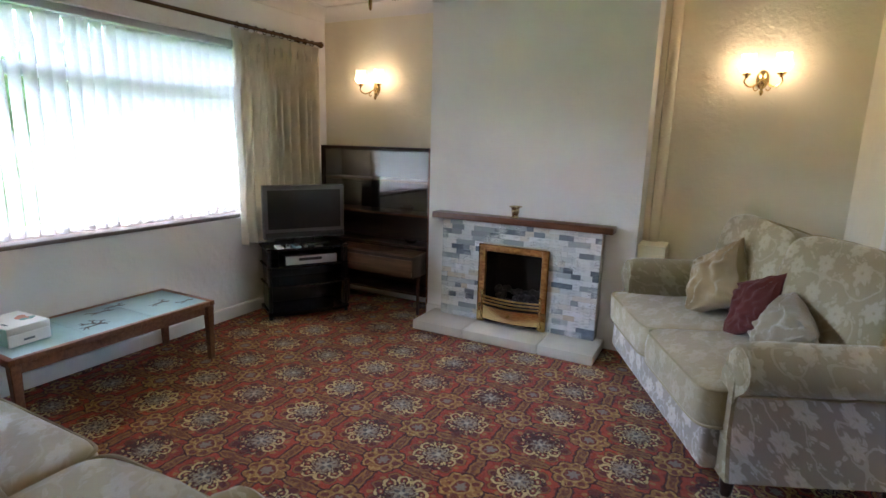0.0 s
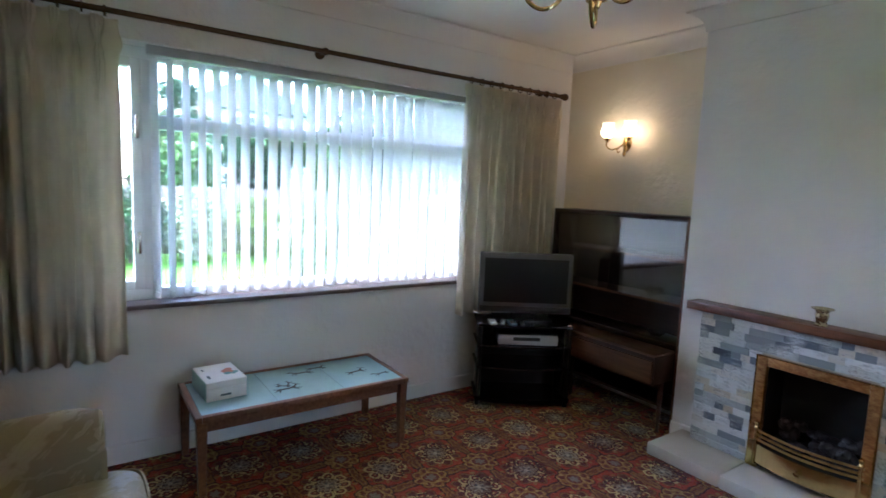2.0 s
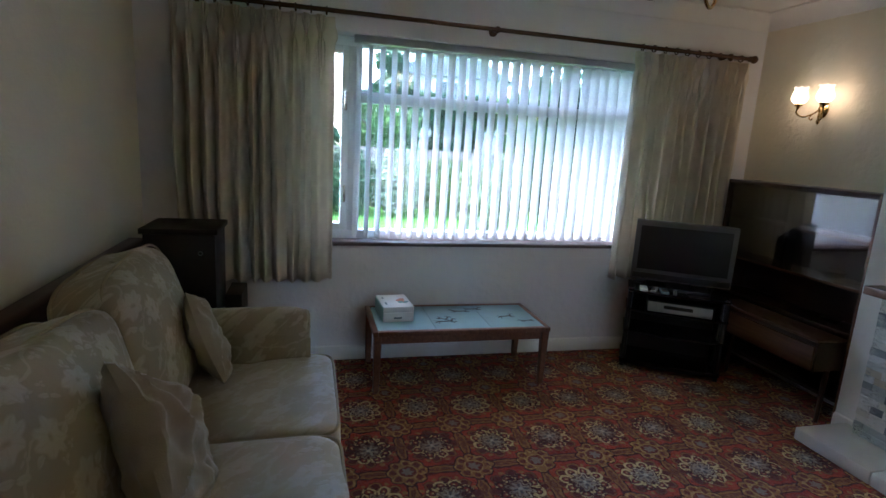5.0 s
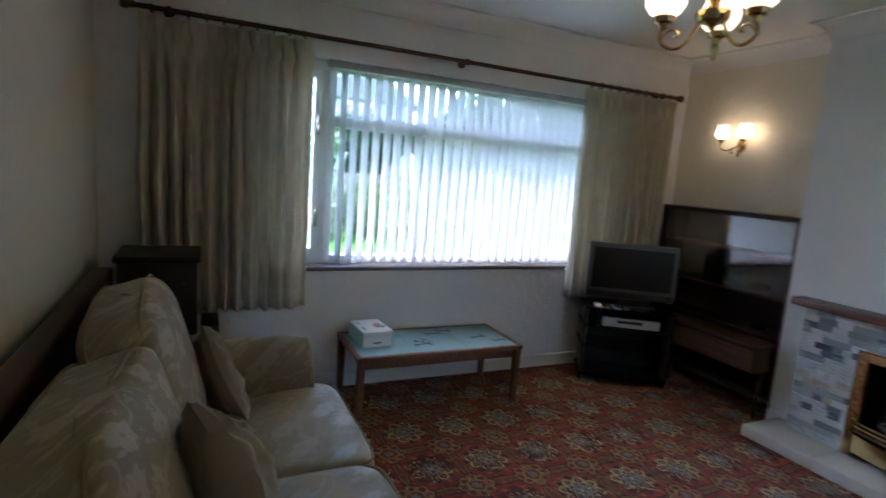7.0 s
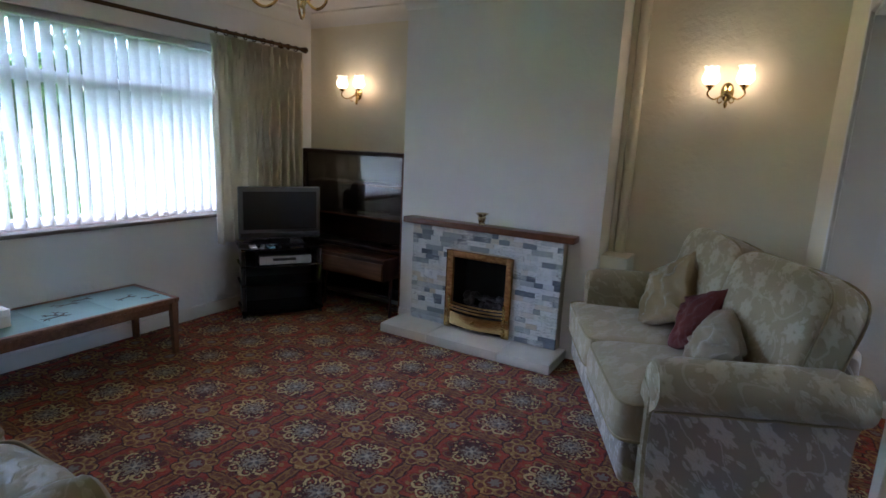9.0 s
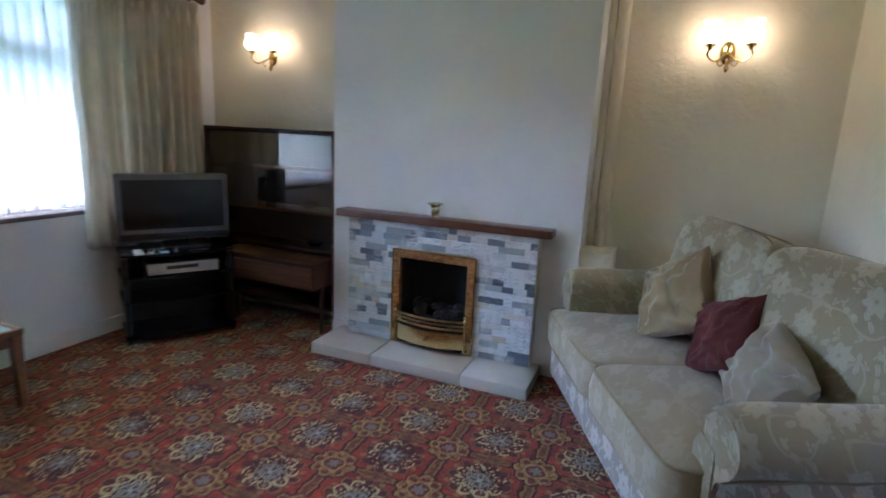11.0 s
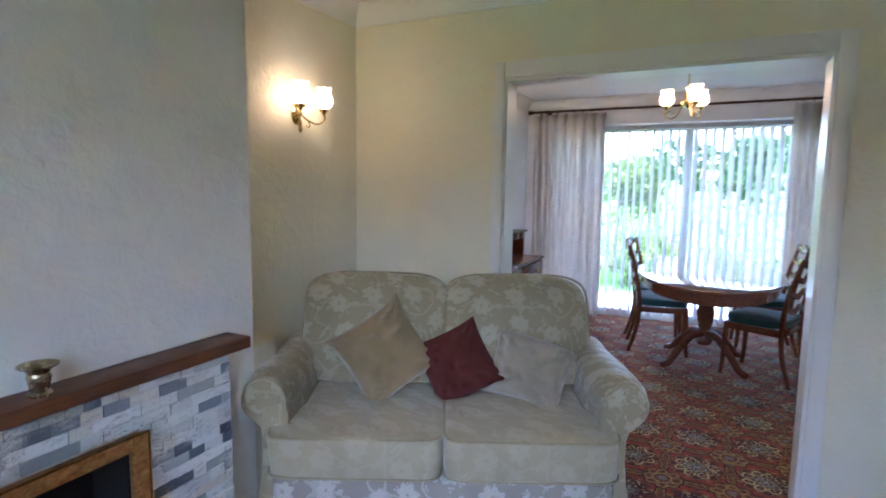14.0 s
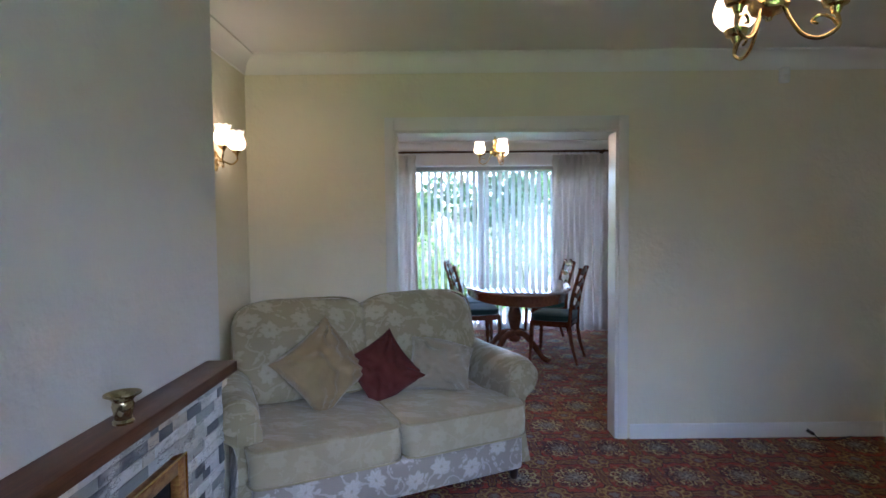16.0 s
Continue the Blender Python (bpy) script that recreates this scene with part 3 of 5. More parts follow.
# ---- the structure ----
W, E, S, N, B, TOP = -3.345, 0.60, -0.03, 4.11, 3.835, 2.49
BX0, BX1 = -2.10, -0.535
DE, DS, DN, DX = 4.15, -0.03, 4.11, 0.745
WY0, WY1, WZ0, WZ1 = 0.72, 3.40, 0.80, 2.075
OY0, OY1, OZ = 1.722, 3.168, 2.02
PY0, PY1, PZ1 = 0.76, 3.92, 2.19


def structure(name, boxes, material, label, category):
    bm = bmesh.new()
    for b in boxes:
        box(*b, bm=bm)
    return solid(name, bm, material, label, category, kind="structure", smooth=False)


structure("floor", [(W - 0.3, DE + 0.3, S - 0.3, N + 0.3, -0.12, 0.0)], CARPET, "rust-red carpet with cream and gold medallions", "carpet")
structure("ceiling", [(W - 0.3, DE + 0.3, S - 0.3, N + 0.3, TOP, TOP + 0.2)], WHITE_CEIL, "white painted plaster ceiling", "ceiling")
structure("wall_west", [(W - 0.3, W, S - 0.3, WY0, 0, TOP), (W - 0.3, W, WY1, N + 0.3, 0, TOP), (W - 0.3, W, WY0, WY1, 0, WZ0), (W - 0.3, W, WY0, WY1, WZ1, TOP)], LILAC, "pale painted wall below and around the wide window", "wall")
structure("wall_north", [(W, DX, N, N + 0.3, 0, TOP)], CREAM, "cream textured wallpaper on the alcove walls", "wall")
structure("wall_dining_north", [(DX, DE, N, N + 0.3, 0, TOP)], LILAC, "white dining room wall behind the bureau", "wall")
structure("wall_south", [(W, E + 0.13, S - 0.3, S, 0, TOP)], CREAM, "cream textured wall behind the sofa", "wall")
structure("wall_east", [(E, DX, S - 0.3, OY0, 0, TOP), (E, DX, OY1, N, 0, TOP), (E, DX, OY0, OY1, OZ, TOP)], CREAM, "cream wall with a wide opening to the dining room", "wall")
FX0, FX1, FZ = -1.608, -1.084, 0.662
breast = [(BX0, 0), (FX0 + 0.04, 0), (FX0 + 0.04, FZ - 0.04), (FX1 - 0.04, FZ - 0.04), (FX1 - 0.04, 0), (BX1, 0), (BX1, TOP), (BX0, TOP)]
solid("chimney_breast", prism(breast, (B, N)), LILAC, "pale textured chimney breast above the fireplace", "chimney breast", kind="structure", smooth=False)
structure("wall_dining_east", [(DE, DE + 0.3, DS - 0.3, PY0, 0, TOP), (DE, DE + 0.3, PY1, N + 0.3, 0, TOP), (DE, DE + 0.3, PY0, PY1, PZ1, TOP)], LILAC, "white dining room wall around the patio door", "wall")
structure("wall_dining_south", [(DX, DE, DS - 0.3, DS, 0, TOP)], LILAC, "plain white dining room wall", "wall")
structure("pipe_boxing", [(BX1 + 0.002, -0.36, 3.88, N, 0, 0.75)], CREAM, "cream painted boxing beside the chimney breast", "boxing")

bm = bmesh.new()
lathe([(0.034, 0), (0.034, TOP - 0.1)], 16, bm=bm, m=pose(BX1 + 0.075, N - 0.012, 0))
box(BX1 + 0.002, BX1 + 0.04, N - 0.03, N, 0, TOP - 0.1, 0.004, bm=bm)
solid("pipe_cover", bm, CREAM, "cream painted pipe cover in the alcove corner", "pipe cover", kind="structure")

# coving, run by run
COVE = [(0, 0), (0, -0.112), (0.010, -0.112), (0.012, -0.088), (0.022, -0.06), (0.04, -0.035), (0.065, -0.018), (0.09, -0.012), (0.09, 0)]
runs = [((E, S), (W, S)), ((W, S), (W, N)), ((W, N), (BX0, N)), ((BX0, N), (BX0, B)), ((BX0, B), (BX1, B)), ((BX1, B), (BX1, N)), ((BX1, N), (E, N)), ((E, N), (E, S)), ((DX, N), (DE, N)), ((DE, N), (DE, DS)), ((DE, DS), (DX, DS)), ((DX, DS), (DX, N))]
for i, (a, b) in enumerate(runs):
    d = (Vector(b) - Vector(a)).normalized()
    # the room lies to the right of each run walked clockwise
    bm = bmesh.new()
    right = Vector((d.y, -d.x))
    L = (Vector(b) - Vector(a)).length
    # outer corners of the chimney breast are mitred
    ka = 1 if a in ((BX0, B), (BX1, B)) else 0
    kb = 1 if b in ((BX0, B), (BX1, B)) else 0
    va = [bm.verts.new((a[0] + (right.x - ka * d.x) * u, a[1] + (right.y - ka * d.y) * u, TOP + w)) for u, w in COVE]
    vb = [bm.verts.new((b[0] + (right.x + kb * d.x) * u, b[1] + (right.y + kb * d.y) * u, TOP + w)) for u, w in COVE]
    bm.faces.new(va), bm.faces.new(vb[::-1])
    for k in range(len(va)):
        j = (k + 1) % len(va)
        bm.faces.new((va[j], va[k], vb[k], vb[j]))
    solid("coving", bm, WHITE_CEIL, "white plaster coving along the ceiling", "coving", kind="structure")

SKIRT = [((W, S, 0.1), (W, N, 0.1)), ((W, N), (BX0, N)), ((BX0, B), (-1.925, B)), ((BX1, N), (E, N)), ((E, N), (E, OY1 + 0.08)), ((E, OY0 - 0.08), (E, S)), ((E, S), (W, S)), ((DE, N), (DE, PY1)), ((DE, PY0), (DE, DS)), ((DX, N), (DE, N))]
for a, b in SKIRT:
    a, b = Vector(a[:2]), Vector(b[:2])
    d = (b - a).normalized()
    right = Vector((d.y, -d.x))
    prof = [(0, 0), (0.016, 0), (0.016, 0.075), (0.010, 0.09), (0, 0.095)]
    bm = bmesh.new()
    va = [bm.verts.new((a.x + right.x * u, a.y + right.y * u, w)) for u, w in prof]
    vb = [bm.verts.new((b.x + right.x * u, b.y + right.y * u, w)) for u, w in prof]
    bm.faces.new(va), bm.faces.new(vb[::-1])
    for k in range(len(va)):
        j = (k + 1) % len(va)
        bm.faces.new((va[j], va[k], vb[k], vb[j]))
    # West run takes the wall paint, standing in for the shade that hides it.
    solid("baseboard", bm, LILAC if a.x == W and b.x == W else GLOSS, "white gloss painted baseboard", "baseboard", kind="structure")

# lining and architrave of the wide opening
for bm in (box(E - 0.003, DX + 0.003, OY1 - 0.02, OY1, 0, OZ), box(E - 0.003, DX + 0.003, OY0, OY0 + 0.02, 0, OZ), box(E - 0.003, DX + 0.003, OY0 + 0.02, OY1 - 0.02, OZ - 0.02, OZ)):
    solid("opening_lining", bm, GLOSS, "white gloss lining of the wide room opening", "lining", kind="structure", smooth=False)
bm = box(E - 0.018, E, OY1 - 0.004, OY1 + 0.055, 0, OZ + 0.08, 0.005)
box(E - 0.018, E, OY0 - 0.06, OY0 + 0.004, 0, OZ + 0.08, 0.005, bm=bm)
box(E - 0.017, E, OY0 + 0.004, OY1 - 0.004, OZ - 0.004, OZ + 0.08, 0.005, bm=bm)
solid("trim", bm, GLOSS, "white gloss architrave around the room opening", "architrave", kind="structure")


# ---- windows ----
def bar(parent, name, x0, x1, y0, y1, z0, z1, mat=UPVC, label=""):
    return part(name, box(x0, x1, y0, y1, z0, z1, 0.006), mat, parent, label)


wx = W - 0.15
win = thing("window_1", pose(wx, (WY0 + WY1) / 2, WZ0), "wide white plastic window with a transom and a side casement", "window", kind="structure")
hy, hz = (WY1 - WY0) / 2, WZ1 - WZ0
fr = box(-0.035, 0.035, -hy, -hy + 0.06, 0, hz, 0.006)
box(-0.035, 0.035, hy - 0.06, hy, 0, hz, 0.006, bm=fr)
box(-0.034, 0.034, -hy + 0.06, hy - 0.06, 0, 0.06, 0.006, bm=fr)
box(-0.034, 0.034, -hy + 0.06, hy - 0.06, hz - 0.06, hz, 0.006, bm=fr)
part("window_frame", fr, UPVC, win)
MUL, TRANS = 0.87, 0.915
bar(win, "mullion", -0.036, 0.036, -MUL - 0.04, -MUL + 0.04, 0.06, hz - 0.06)
bar(win, "transom", -0.033, 0.033, -MUL + 0.04, hy - 0.06, TRANS - 0.035, TRANS + 0.035)
for s in (-1,):
    a, b = sorted((s * (MUL + 0.04), s * (hy - 0.06)))
    cas = box(-0.03, 0.045, a, a + 0.045, 0.06, hz - 0.06, 0.006)
    box(-0.03, 0.045, b - 0.045, b, 0.06, hz - 0.06, 0.006, bm=cas)
    box(-0.03, 0.044, a + 0.045, b - 0.045, 0.06, 0.105, 0.006, bm=cas)
    box(-0.03, 0.044, a + 0.045, b - 0.045, hz - 0.105, hz - 0.06, 0.006, bm=cas)
    sash = part("casement", cas, UPVC, win)
    for zz in (0.28, 0.86):
        k = (a + 0.022) if s > 0 else (b - 0.022)
        hd = box(0.045, 0.06, k - 0.01, k + 0.01, zz - 0.035, zz + 0.035, 0.004)
        box(0.06, 0.075, k - 0.008, k + 0.008, zz - 0.03, zz + 0.08, 0.004, bm=hd)
        part("window_handle", hd, CHROME, sash, "small white-metal window handle")
    p = part("pane", box(-0.006, 0.006, a + 0.045, b - 0.045, 0.105, hz - 0.105), GLASS, win)
    p.visible_shadow = False
for z0, z1 in ((0.06, TRANS - 0.035), (TRANS + 0.035, hz - 0.06)):
    p = part("pane", box(-0.006, 0.006, -MUL + 0.04, hy - 0.06, z0, z1), GLASS, win)
    p.visible_shadow = False
part("window_sill", box(0.035, 0.17, -hy + 0.002, hy - 0.002, -0.022, 0.004, 0.006), plain("grey_sill", (0.16, 0.12, 0.11), 0.4, 0.1), win, "dark-edged inner window sill")

px = DE + 0.12
door = thing("door_1", pose(px, (PY0 + PY1) / 2, 0), "white sliding patio door with two large panes", "door", kind="structure")
hy2 = (PY1 - PY0) / 2
fr = box(-0.04, 0.04, -hy2, -hy2 + 0.07, 0, PZ1, 0.006)
box(-0.04, 0.04, hy2 - 0.07, hy2, 0, PZ1, 0.006, bm=fr)
box(-0.039, 0.039, -hy2 + 0.07, hy2 - 0.07, 0, 0.09, 0.006, bm=fr)
box(-0.039, 0.039, -hy2 + 0.07, hy2 - 0.07, PZ1 - 0.08, PZ1, 0.006, bm=fr)
part("door_frame", fr, UPVC, door)
part("meeting_stile", box(-0.042, 0.042, -0.045, 0.045, 0.09, PZ1 - 0.08, 0.006), UPVC, door)
for s in (-1, 1):
    a, b = sorted((s * 0.045, s * (hy2 - 0.07)))
    p = part("pane", box(-0.006, 0.006, a, b, 0.09, PZ1 - 0.08), GLASS, door)
    p.visible_shadow = False


def blind(name, m, y0, y1, z0, z1, pitch, turn, label):
    """Vertical blind; local x faces the room."""
    b = thing(name, m, label, "vertical blind")
    part("headrail", box(-0.022, 0.022, y0 - 0.03, y1 + 0.03, z1, z1 + 0.045, 0.004), SILVER_PLASTIC, b, "grey aluminium headrail")
    n = int((y1 - y0) / pitch)
    bm = bmesh.new()
    cols = 5
    grid = []
    for side in (-0.0005, 0.0005):
        rows = []
        for i in range(cols):
            u = (i / (cols - 1) - 0.5)
            xx, yy = u * 0.089, side + 0.004 * math.cos(u * math.pi)
            rows.append([bm.verts.new((xx, yy, 0)), bm.verts.new((xx, yy, z1 - z0 - 0.015))])
        grid.append(rows)
        for i in range(cols - 1):
            bm.faces.new((rows[i][0], rows[i + 1][0], rows[i + 1][1], rows[i][1]))
    bm2 = box(-0.043, 0.043, -0.003, 0.003, 0.0, 0.03, bm=bm)
    me = finish("slat", bm2, BLIND)
    for i in range(n + 1):
        s = new("slat", me)
        s.parent = b
        s.matrix_local = pose(0, y0 + i * pitch, z0, 0, random.uniform(-0.3, 0.3), turn + random.uniform(-3, 3))
    part("chain", tube([(0.01, y0, z0 + 0.02), (0.01, y1, z0 + 0.02)], 0.0016, 5), UPVC, b)
    return b


blind("vertical_blind", pose(W - 0.062, 0, 0), 1.20, 3.36, WZ0 + 0.02, 2.03, 0.0735, 15, "white fabric vertical blind half turned across the window")
blind("vertical_blind", pose(DE - 0.02, 0, 0), 0.82, 3.86, 0.06, 2.12, 0.085, 26, "white fabric vertical blind turned open across the patio door")


def curtain(name, x, y0, y1, z0, z1, folds, mat, label, seed, depth=0.045, out=1):
    """A hanging curtain in the plane x, pinch-pleated in threes; the pleats stand out towards the room."""
    rnd = random.Random(seed)
    steps = [rnd.uniform(0.7, 1.3) for _ in range(folds)]
    total = sum(steps)
    size = [rnd.uniform(0.7, 1.25) for _ in range(folds)]
    sway = [rnd.uniform(-0.5, 0.5) for _ in range(folds)]
    per, nv = 20, 34
    pin = 0.105 / (z1 - z0)
    bm = bmesh.new()
    rows = []
    for j in range(nv + 1):
        t = (j / nv) ** 1.35
        z = z1 + (z0 - z1) * t
        low = max(0.0, min(1.0, (t - pin) / 0.22))
        pinch = math.exp(-((t - pin) / (0.35 * pin)) ** 2)
        row, start = [], 0.0
        for k in range(folds):
            width = (y1 - y0) * steps[k] / total
            broad = 0.50 * (1 - low) + (0.50 + 0.18 * sway[k]) * low - 0.36 * pinch
            mid = 0.5 + 0.22 * sway[k] * low * t
            for i in range(per + (1 if k == folds - 1 else 0)):
                f = i / per
                if f < 0.6:
                    g = f / 0.6
                    yy = mid + (g - 0.5) * broad
                    fingers = 0.008 + 0.040 * abs(math.sin(3 * math.pi * g))
                    swell = depth * size[k] * math.sin(math.pi * g) ** 0.8 * (0.55 + 0.45 * math.cos((g - 0.5) * 1.6 + sway[k]))
                    dx = fingers * (1 - low) * (1 - 0.25 * pinch) * math.sin(math.pi * g) ** 0.3 + swell * (0.25 + 0.75 * low) * (1 - 0.5 * pinch)
                else:
                    g = (f - 0.6) / 0.4
                    a, b = mid + broad / 2, 1 + 0.5 - broad / 2 + (0.22 * sway[(k + 1) % folds] * low * t)
                    yy = a + (b - a) * g
                    dx = -depth * 0.55 * low * math.sin(math.pi * g)
                p = (k + f) * 1.1
                dx += 0.010 * noise.noise((p * 2.0, t * 4, seed + 9)) * low + 0.022 * noise.noise((p * 0.5, t * 1.4, seed + 2)) * t
                y = y0 + start + width * (yy - 0.18) + 0.014 * noise.noise((p, t * 3, seed + 4)) * low
                row.append(bm.verts.new((x + out * dx, y, z + (0.012 * noise.noise((p * 1.3, 5, seed)) if j == nv else 0) - (0.006 * abs(math.sin(math.pi * (k + f))) if j == 0 else 0))))
            start += width
        rows.append(row)
    for a, b in zip(rows, rows[1:]):
        for i in range(len(a) - 1):
            bm.faces.new((a[i], a[i + 1], b[i + 1], b[i]))
    ob = solid(name, bm, mat, label, "curtain")
    md = ob.modifiers.new("thick", "SOLIDIFY")
    md.thickness = 0.003
    return ob


curtain("curtain", W + 0.075, 0.17, 1.04, 0.57, 2.135, 11, CURTAIN, "long cream lined curtain with pinch pleats, drawn back", 3, 0.058)
curtain("curtain", W + 0.075, 3.01, 3.92, 0.58, 2.135, 11, CURTAIN, "long cream lined curtain beside the television, drawn back", 8, 0.058)
curtain("curtain", DE - 0.13, 3.18, 3.98, 0.03, 2.31, 8, CURTAIN2, "floor-length oatmeal curtain beside the patio door", 5, 0.05, -1)
curtain("curtain", DE - 0.13, 0.72, 1.42, 0.03, 2.31, 8, CURTAIN2, "floor-length oatmeal curtain drawn back from the patio door", 12, 0.05, -1)


def curtain_rod(x, y0, y1, z, wall, spans, label):
    r = thing("curtain_rod", pose(x, (y0 + y1) / 2, z), label, "curtain rod")
    h = (y1 - y0) / 2
    part("pole", tube([(0, -h, 0), (0, h, 0)], 0.013, 10), ROD, r)
    for s in (-1, 1):
        prof = [(0.012, 0), (0.019, 0.006), (0.019, 0.014), (0.013, 0.02), (0.024, 0.034), (0.027, 0.05), (0.018, 0.066), (0, 0.07)]
        part("finial", lathe(prof, 14, m=pose(0, s * h, 0, -90 * s)), ROD, r)
    for y in (-h + 0.15, 0, h - 0.15):
        bm = tube([(0, y, 0), (wall - x, y, 0)], 0.008, 8)
        lathe([(0.028, 0), (0.028, 0.008), (0.014, 0.014), (0, 0.015)], 14, bm=bm, m=pose(wall - x, y, 0, 0, 90 if wall < x else -90))
        lathe([(0.018, -0.012), (0.022, 0), (0.018, 0.012)], 12, bm=bm, m=pose(0, y, 0, 90))
        part("bracket", bm, ROD, r)
    me = None
    for a, b, n in spans:
        for i in range(n):
            y = a + (b - a) * (i + 0.5) / n - (y0 + y1) / 2
            if me is None:
                pts = [(0.021 * math.cos(t), 0, 0.021 * math.sin(t) - 0.005) for t in np.linspace(0, 2 * math.pi, 13)]
                me = finish("ring", tube(pts, 0.004, 6), ROD)
            o = new("ring", me)
            o.parent = r
            o.matrix_local = pose(0, y, 0, 0, 0, random.uniform(-12, 12))
    return r


curtain_rod(W + 0.09, 0.16, 3.90, 2.165, W, ((0.19, 1.04, 10), (3.01, 3.88, 10)), "dark bronze curtain pole with turned finials and rings")
curtain_rod(DE - 0.13, 0.62, 4.0, 2.345, DE, ((0.74, 1.40, 8), (3.2, 3.96, 8)), "dark curtain pole above the patio door")


# ---- lamps ----
TULIP = [(0.016, 0.0), (0.034, 0.007), (0.046, 0.024), (0.049, 0.042), (0.043, 0.064), (0.035, 0.082), (0.034, 0.092), (0.043, 0.106)]


def shade_part(parent, m, k=1.0):
    cup = part("lamp_cup", lathe([(0.008, -0.03), (0.012, -0.018), (0.022, -0.014), (0.026, -0.002), (0.020, 0.002)], 14, m=m @ Matrix.Scale(k, 4)), BRASS, parent)
    bm = lathe([(r * k, z * k) for r, z in TULIP], 32, m=m, flute=8, depth=0.005 * k, from_top=0.6)
    return part("shade", bm, SHADE_GLASS, parent, "frosted scalloped glass shade, lit")


def wall_lamp(x, y, z, watts, label):
    L = thing("wall_lamp", pose(x, y, z), label, "wall lamp", "brass wall lamps")
    part("backplate", lathe([(0.045, 0), (0.045, 0.006), (0.036, 0.014), (0.014, 0.022), (0.012, 0.035), (0, 0.036)], 20, m=pose(0, 0, 0, 90) @ Matrix.Diagonal((0.8, 1.25, 1, 1))), BRASS, L)
    for s in (-1, 1):
        pts = curve_points([(0, -0.03, 0), (s * 0.03, -0.05, -0.03), (s * 0.065, -0.088, -0.050), (s * 0.098, -0.108, -0.024), (s * 0.09, -0.11, 0.01)], 5)
        part("arm", tube(pts, 0.005, 7), BRASS, L)
        curl = curve_points([(s * 0.03, -0.05, -0.03), (s * 0.045, -0.055, -0.055), (s * 0.03, -0.055, -0.07), (s * 0.02, -0.055, -0.058)], 4)
        part("scroll", tube(curl, 0.0035, 6), BRASS, L)
        shade_part(L, pose(s * 0.09, -0.11, 0.03))
        lamp("wall_lamp_bulb", (x + s * 0.09, y - 0.11, z + 0.075), watts)
    part("finial", lathe([(0, -0.1), (0.008, -0.09), (0.012, -0.075), (0.006, -0.06), (0.01, -0.045), (0.005, -0.03)], 12, m=pose(0, -0.03, 0.0)), BRASS, L)
    return L


wall_lamp(-2.785, N, 1.815, 0.026, "brass wall lamp with lit glass tulip shades above the wall unit")
wall_lamp(0.06, N, 1.81, 0.029, "brass wall lamp with two lit tulip shades in the alcove")
wall_lamp(2.50, N, 1.86, 0.14, "brass wall lamp with two lit glass shades in the dining room")


def chandelier(x, y, zb, start, arms, watts, k, label):
    C = thing("chandelier", pose(x, y, zb), label, "chandelier")
    body = lathe([(0, 0.086), (0.008, 0.088), (0.011, 0.096), (0.02, 0.104), (0.044, 0.112), (0.052, 0.126), (0.052, 0.142), (0.03, 0.15), (0.014, 0.165), (0.022, 0.18), (0.030, 0.188), (0.022, 0.196), (0.013, 0.21), (0.018, 0.24), (0.024, 0.25), (0.012, 0.262), (0.008, 0.27), (0.006, 0.3)], 20)
    part("body", body, BRASS, C)
    part("stem", tube([(0, 0, 0.3), (0, 0, TOP - zb - 0.03)], 0.006, 8), BRASS, C)
    part("ceiling_rose", lathe([(0.008, -0.06), (0.02, -0.05), (0.05, -0.02), (0.055, 0)], 20, m=pose(0, 0, TOP - zb)), BRASS, C)
    for i in range(arms):
        a = radians(start + 360 * i / arms)
        c, s = math.cos(a), math.sin(a)
        R = 0.152
        pts = curve_points([(0.035, 0.128), (0.05, 0.085), (0.08, 0.038), (0.12, 0.022), (0.158, 0.045), (R, 0.092)], 5)
        part("arm", tube([(p.x * c, p.x * s, p.y) for p in [Vector((q.x, q.y, 0)) for q in [Vector((u[0], u[1], 0)) for u in pts]]], 0.0055, 7), BRASS, C)
        curl = curve_points([(0.158, 0.045), (0.14, 0.072), (0.115, 0.082), (0.10, 0.068), (0.115, 0.06)], 4)
        part("scroll", tube([(u[0] * c, u[0] * s, u[1]) for u in curl], 0.004, 6), BRASS, C)
        shade_part(C, pose(R * c, R * s, 0.12), k)
        lamp("chandelier_bulb", (x + R * c, y + R * s, zb + 0.12 + 0.07 * k), watts)
    return C


chandelier(-1.335, 1.955, 1.878, 122, 3, 0.026, 1.32, "polished brass chandelier with three lit glass shades")
chandelier(2.45, 2.33, 1.99, 82, 3, 0.06, 1.15, "brass chandelier with lit glass shades over the dining table")


# ---- fireplace ----
TF = 3.745
fire = thing("fireplace", pose(-1.345, TF, 0), "stone-clad fireplace with a brass-trimmed coal-effect gas fire", "fireplace")
part("slab", box(-0.58, FX0 + 1.345 + 0.03, 0.012, B - TF - 0.001, 0.071, 0.822, 0.003, bm=box(FX1 + 1.345 - 0.03, 0.605, 0.012, B - TF - 0.001, 0.071, 0.822, 0.003, bm=box(FX0 + 1.345 + 0.03, FX1 + 1.345 - 0.03, 0.013, B - TF - 0.001, FZ - 0.03, 0.821, 0.003))), plain("fire_surround_edge", (0.50, 0.45, 0.36), 0.7, 0.1), fire, "beige rendered edge of the surround")
mb = box(-0.66, 0.675, -0.037, B - TF - 0.002, 0.823, 0.868, 0.005)
part("mantel_shelf", mb, MANTEL, fire, "dark-stained wooden mantel shelf")
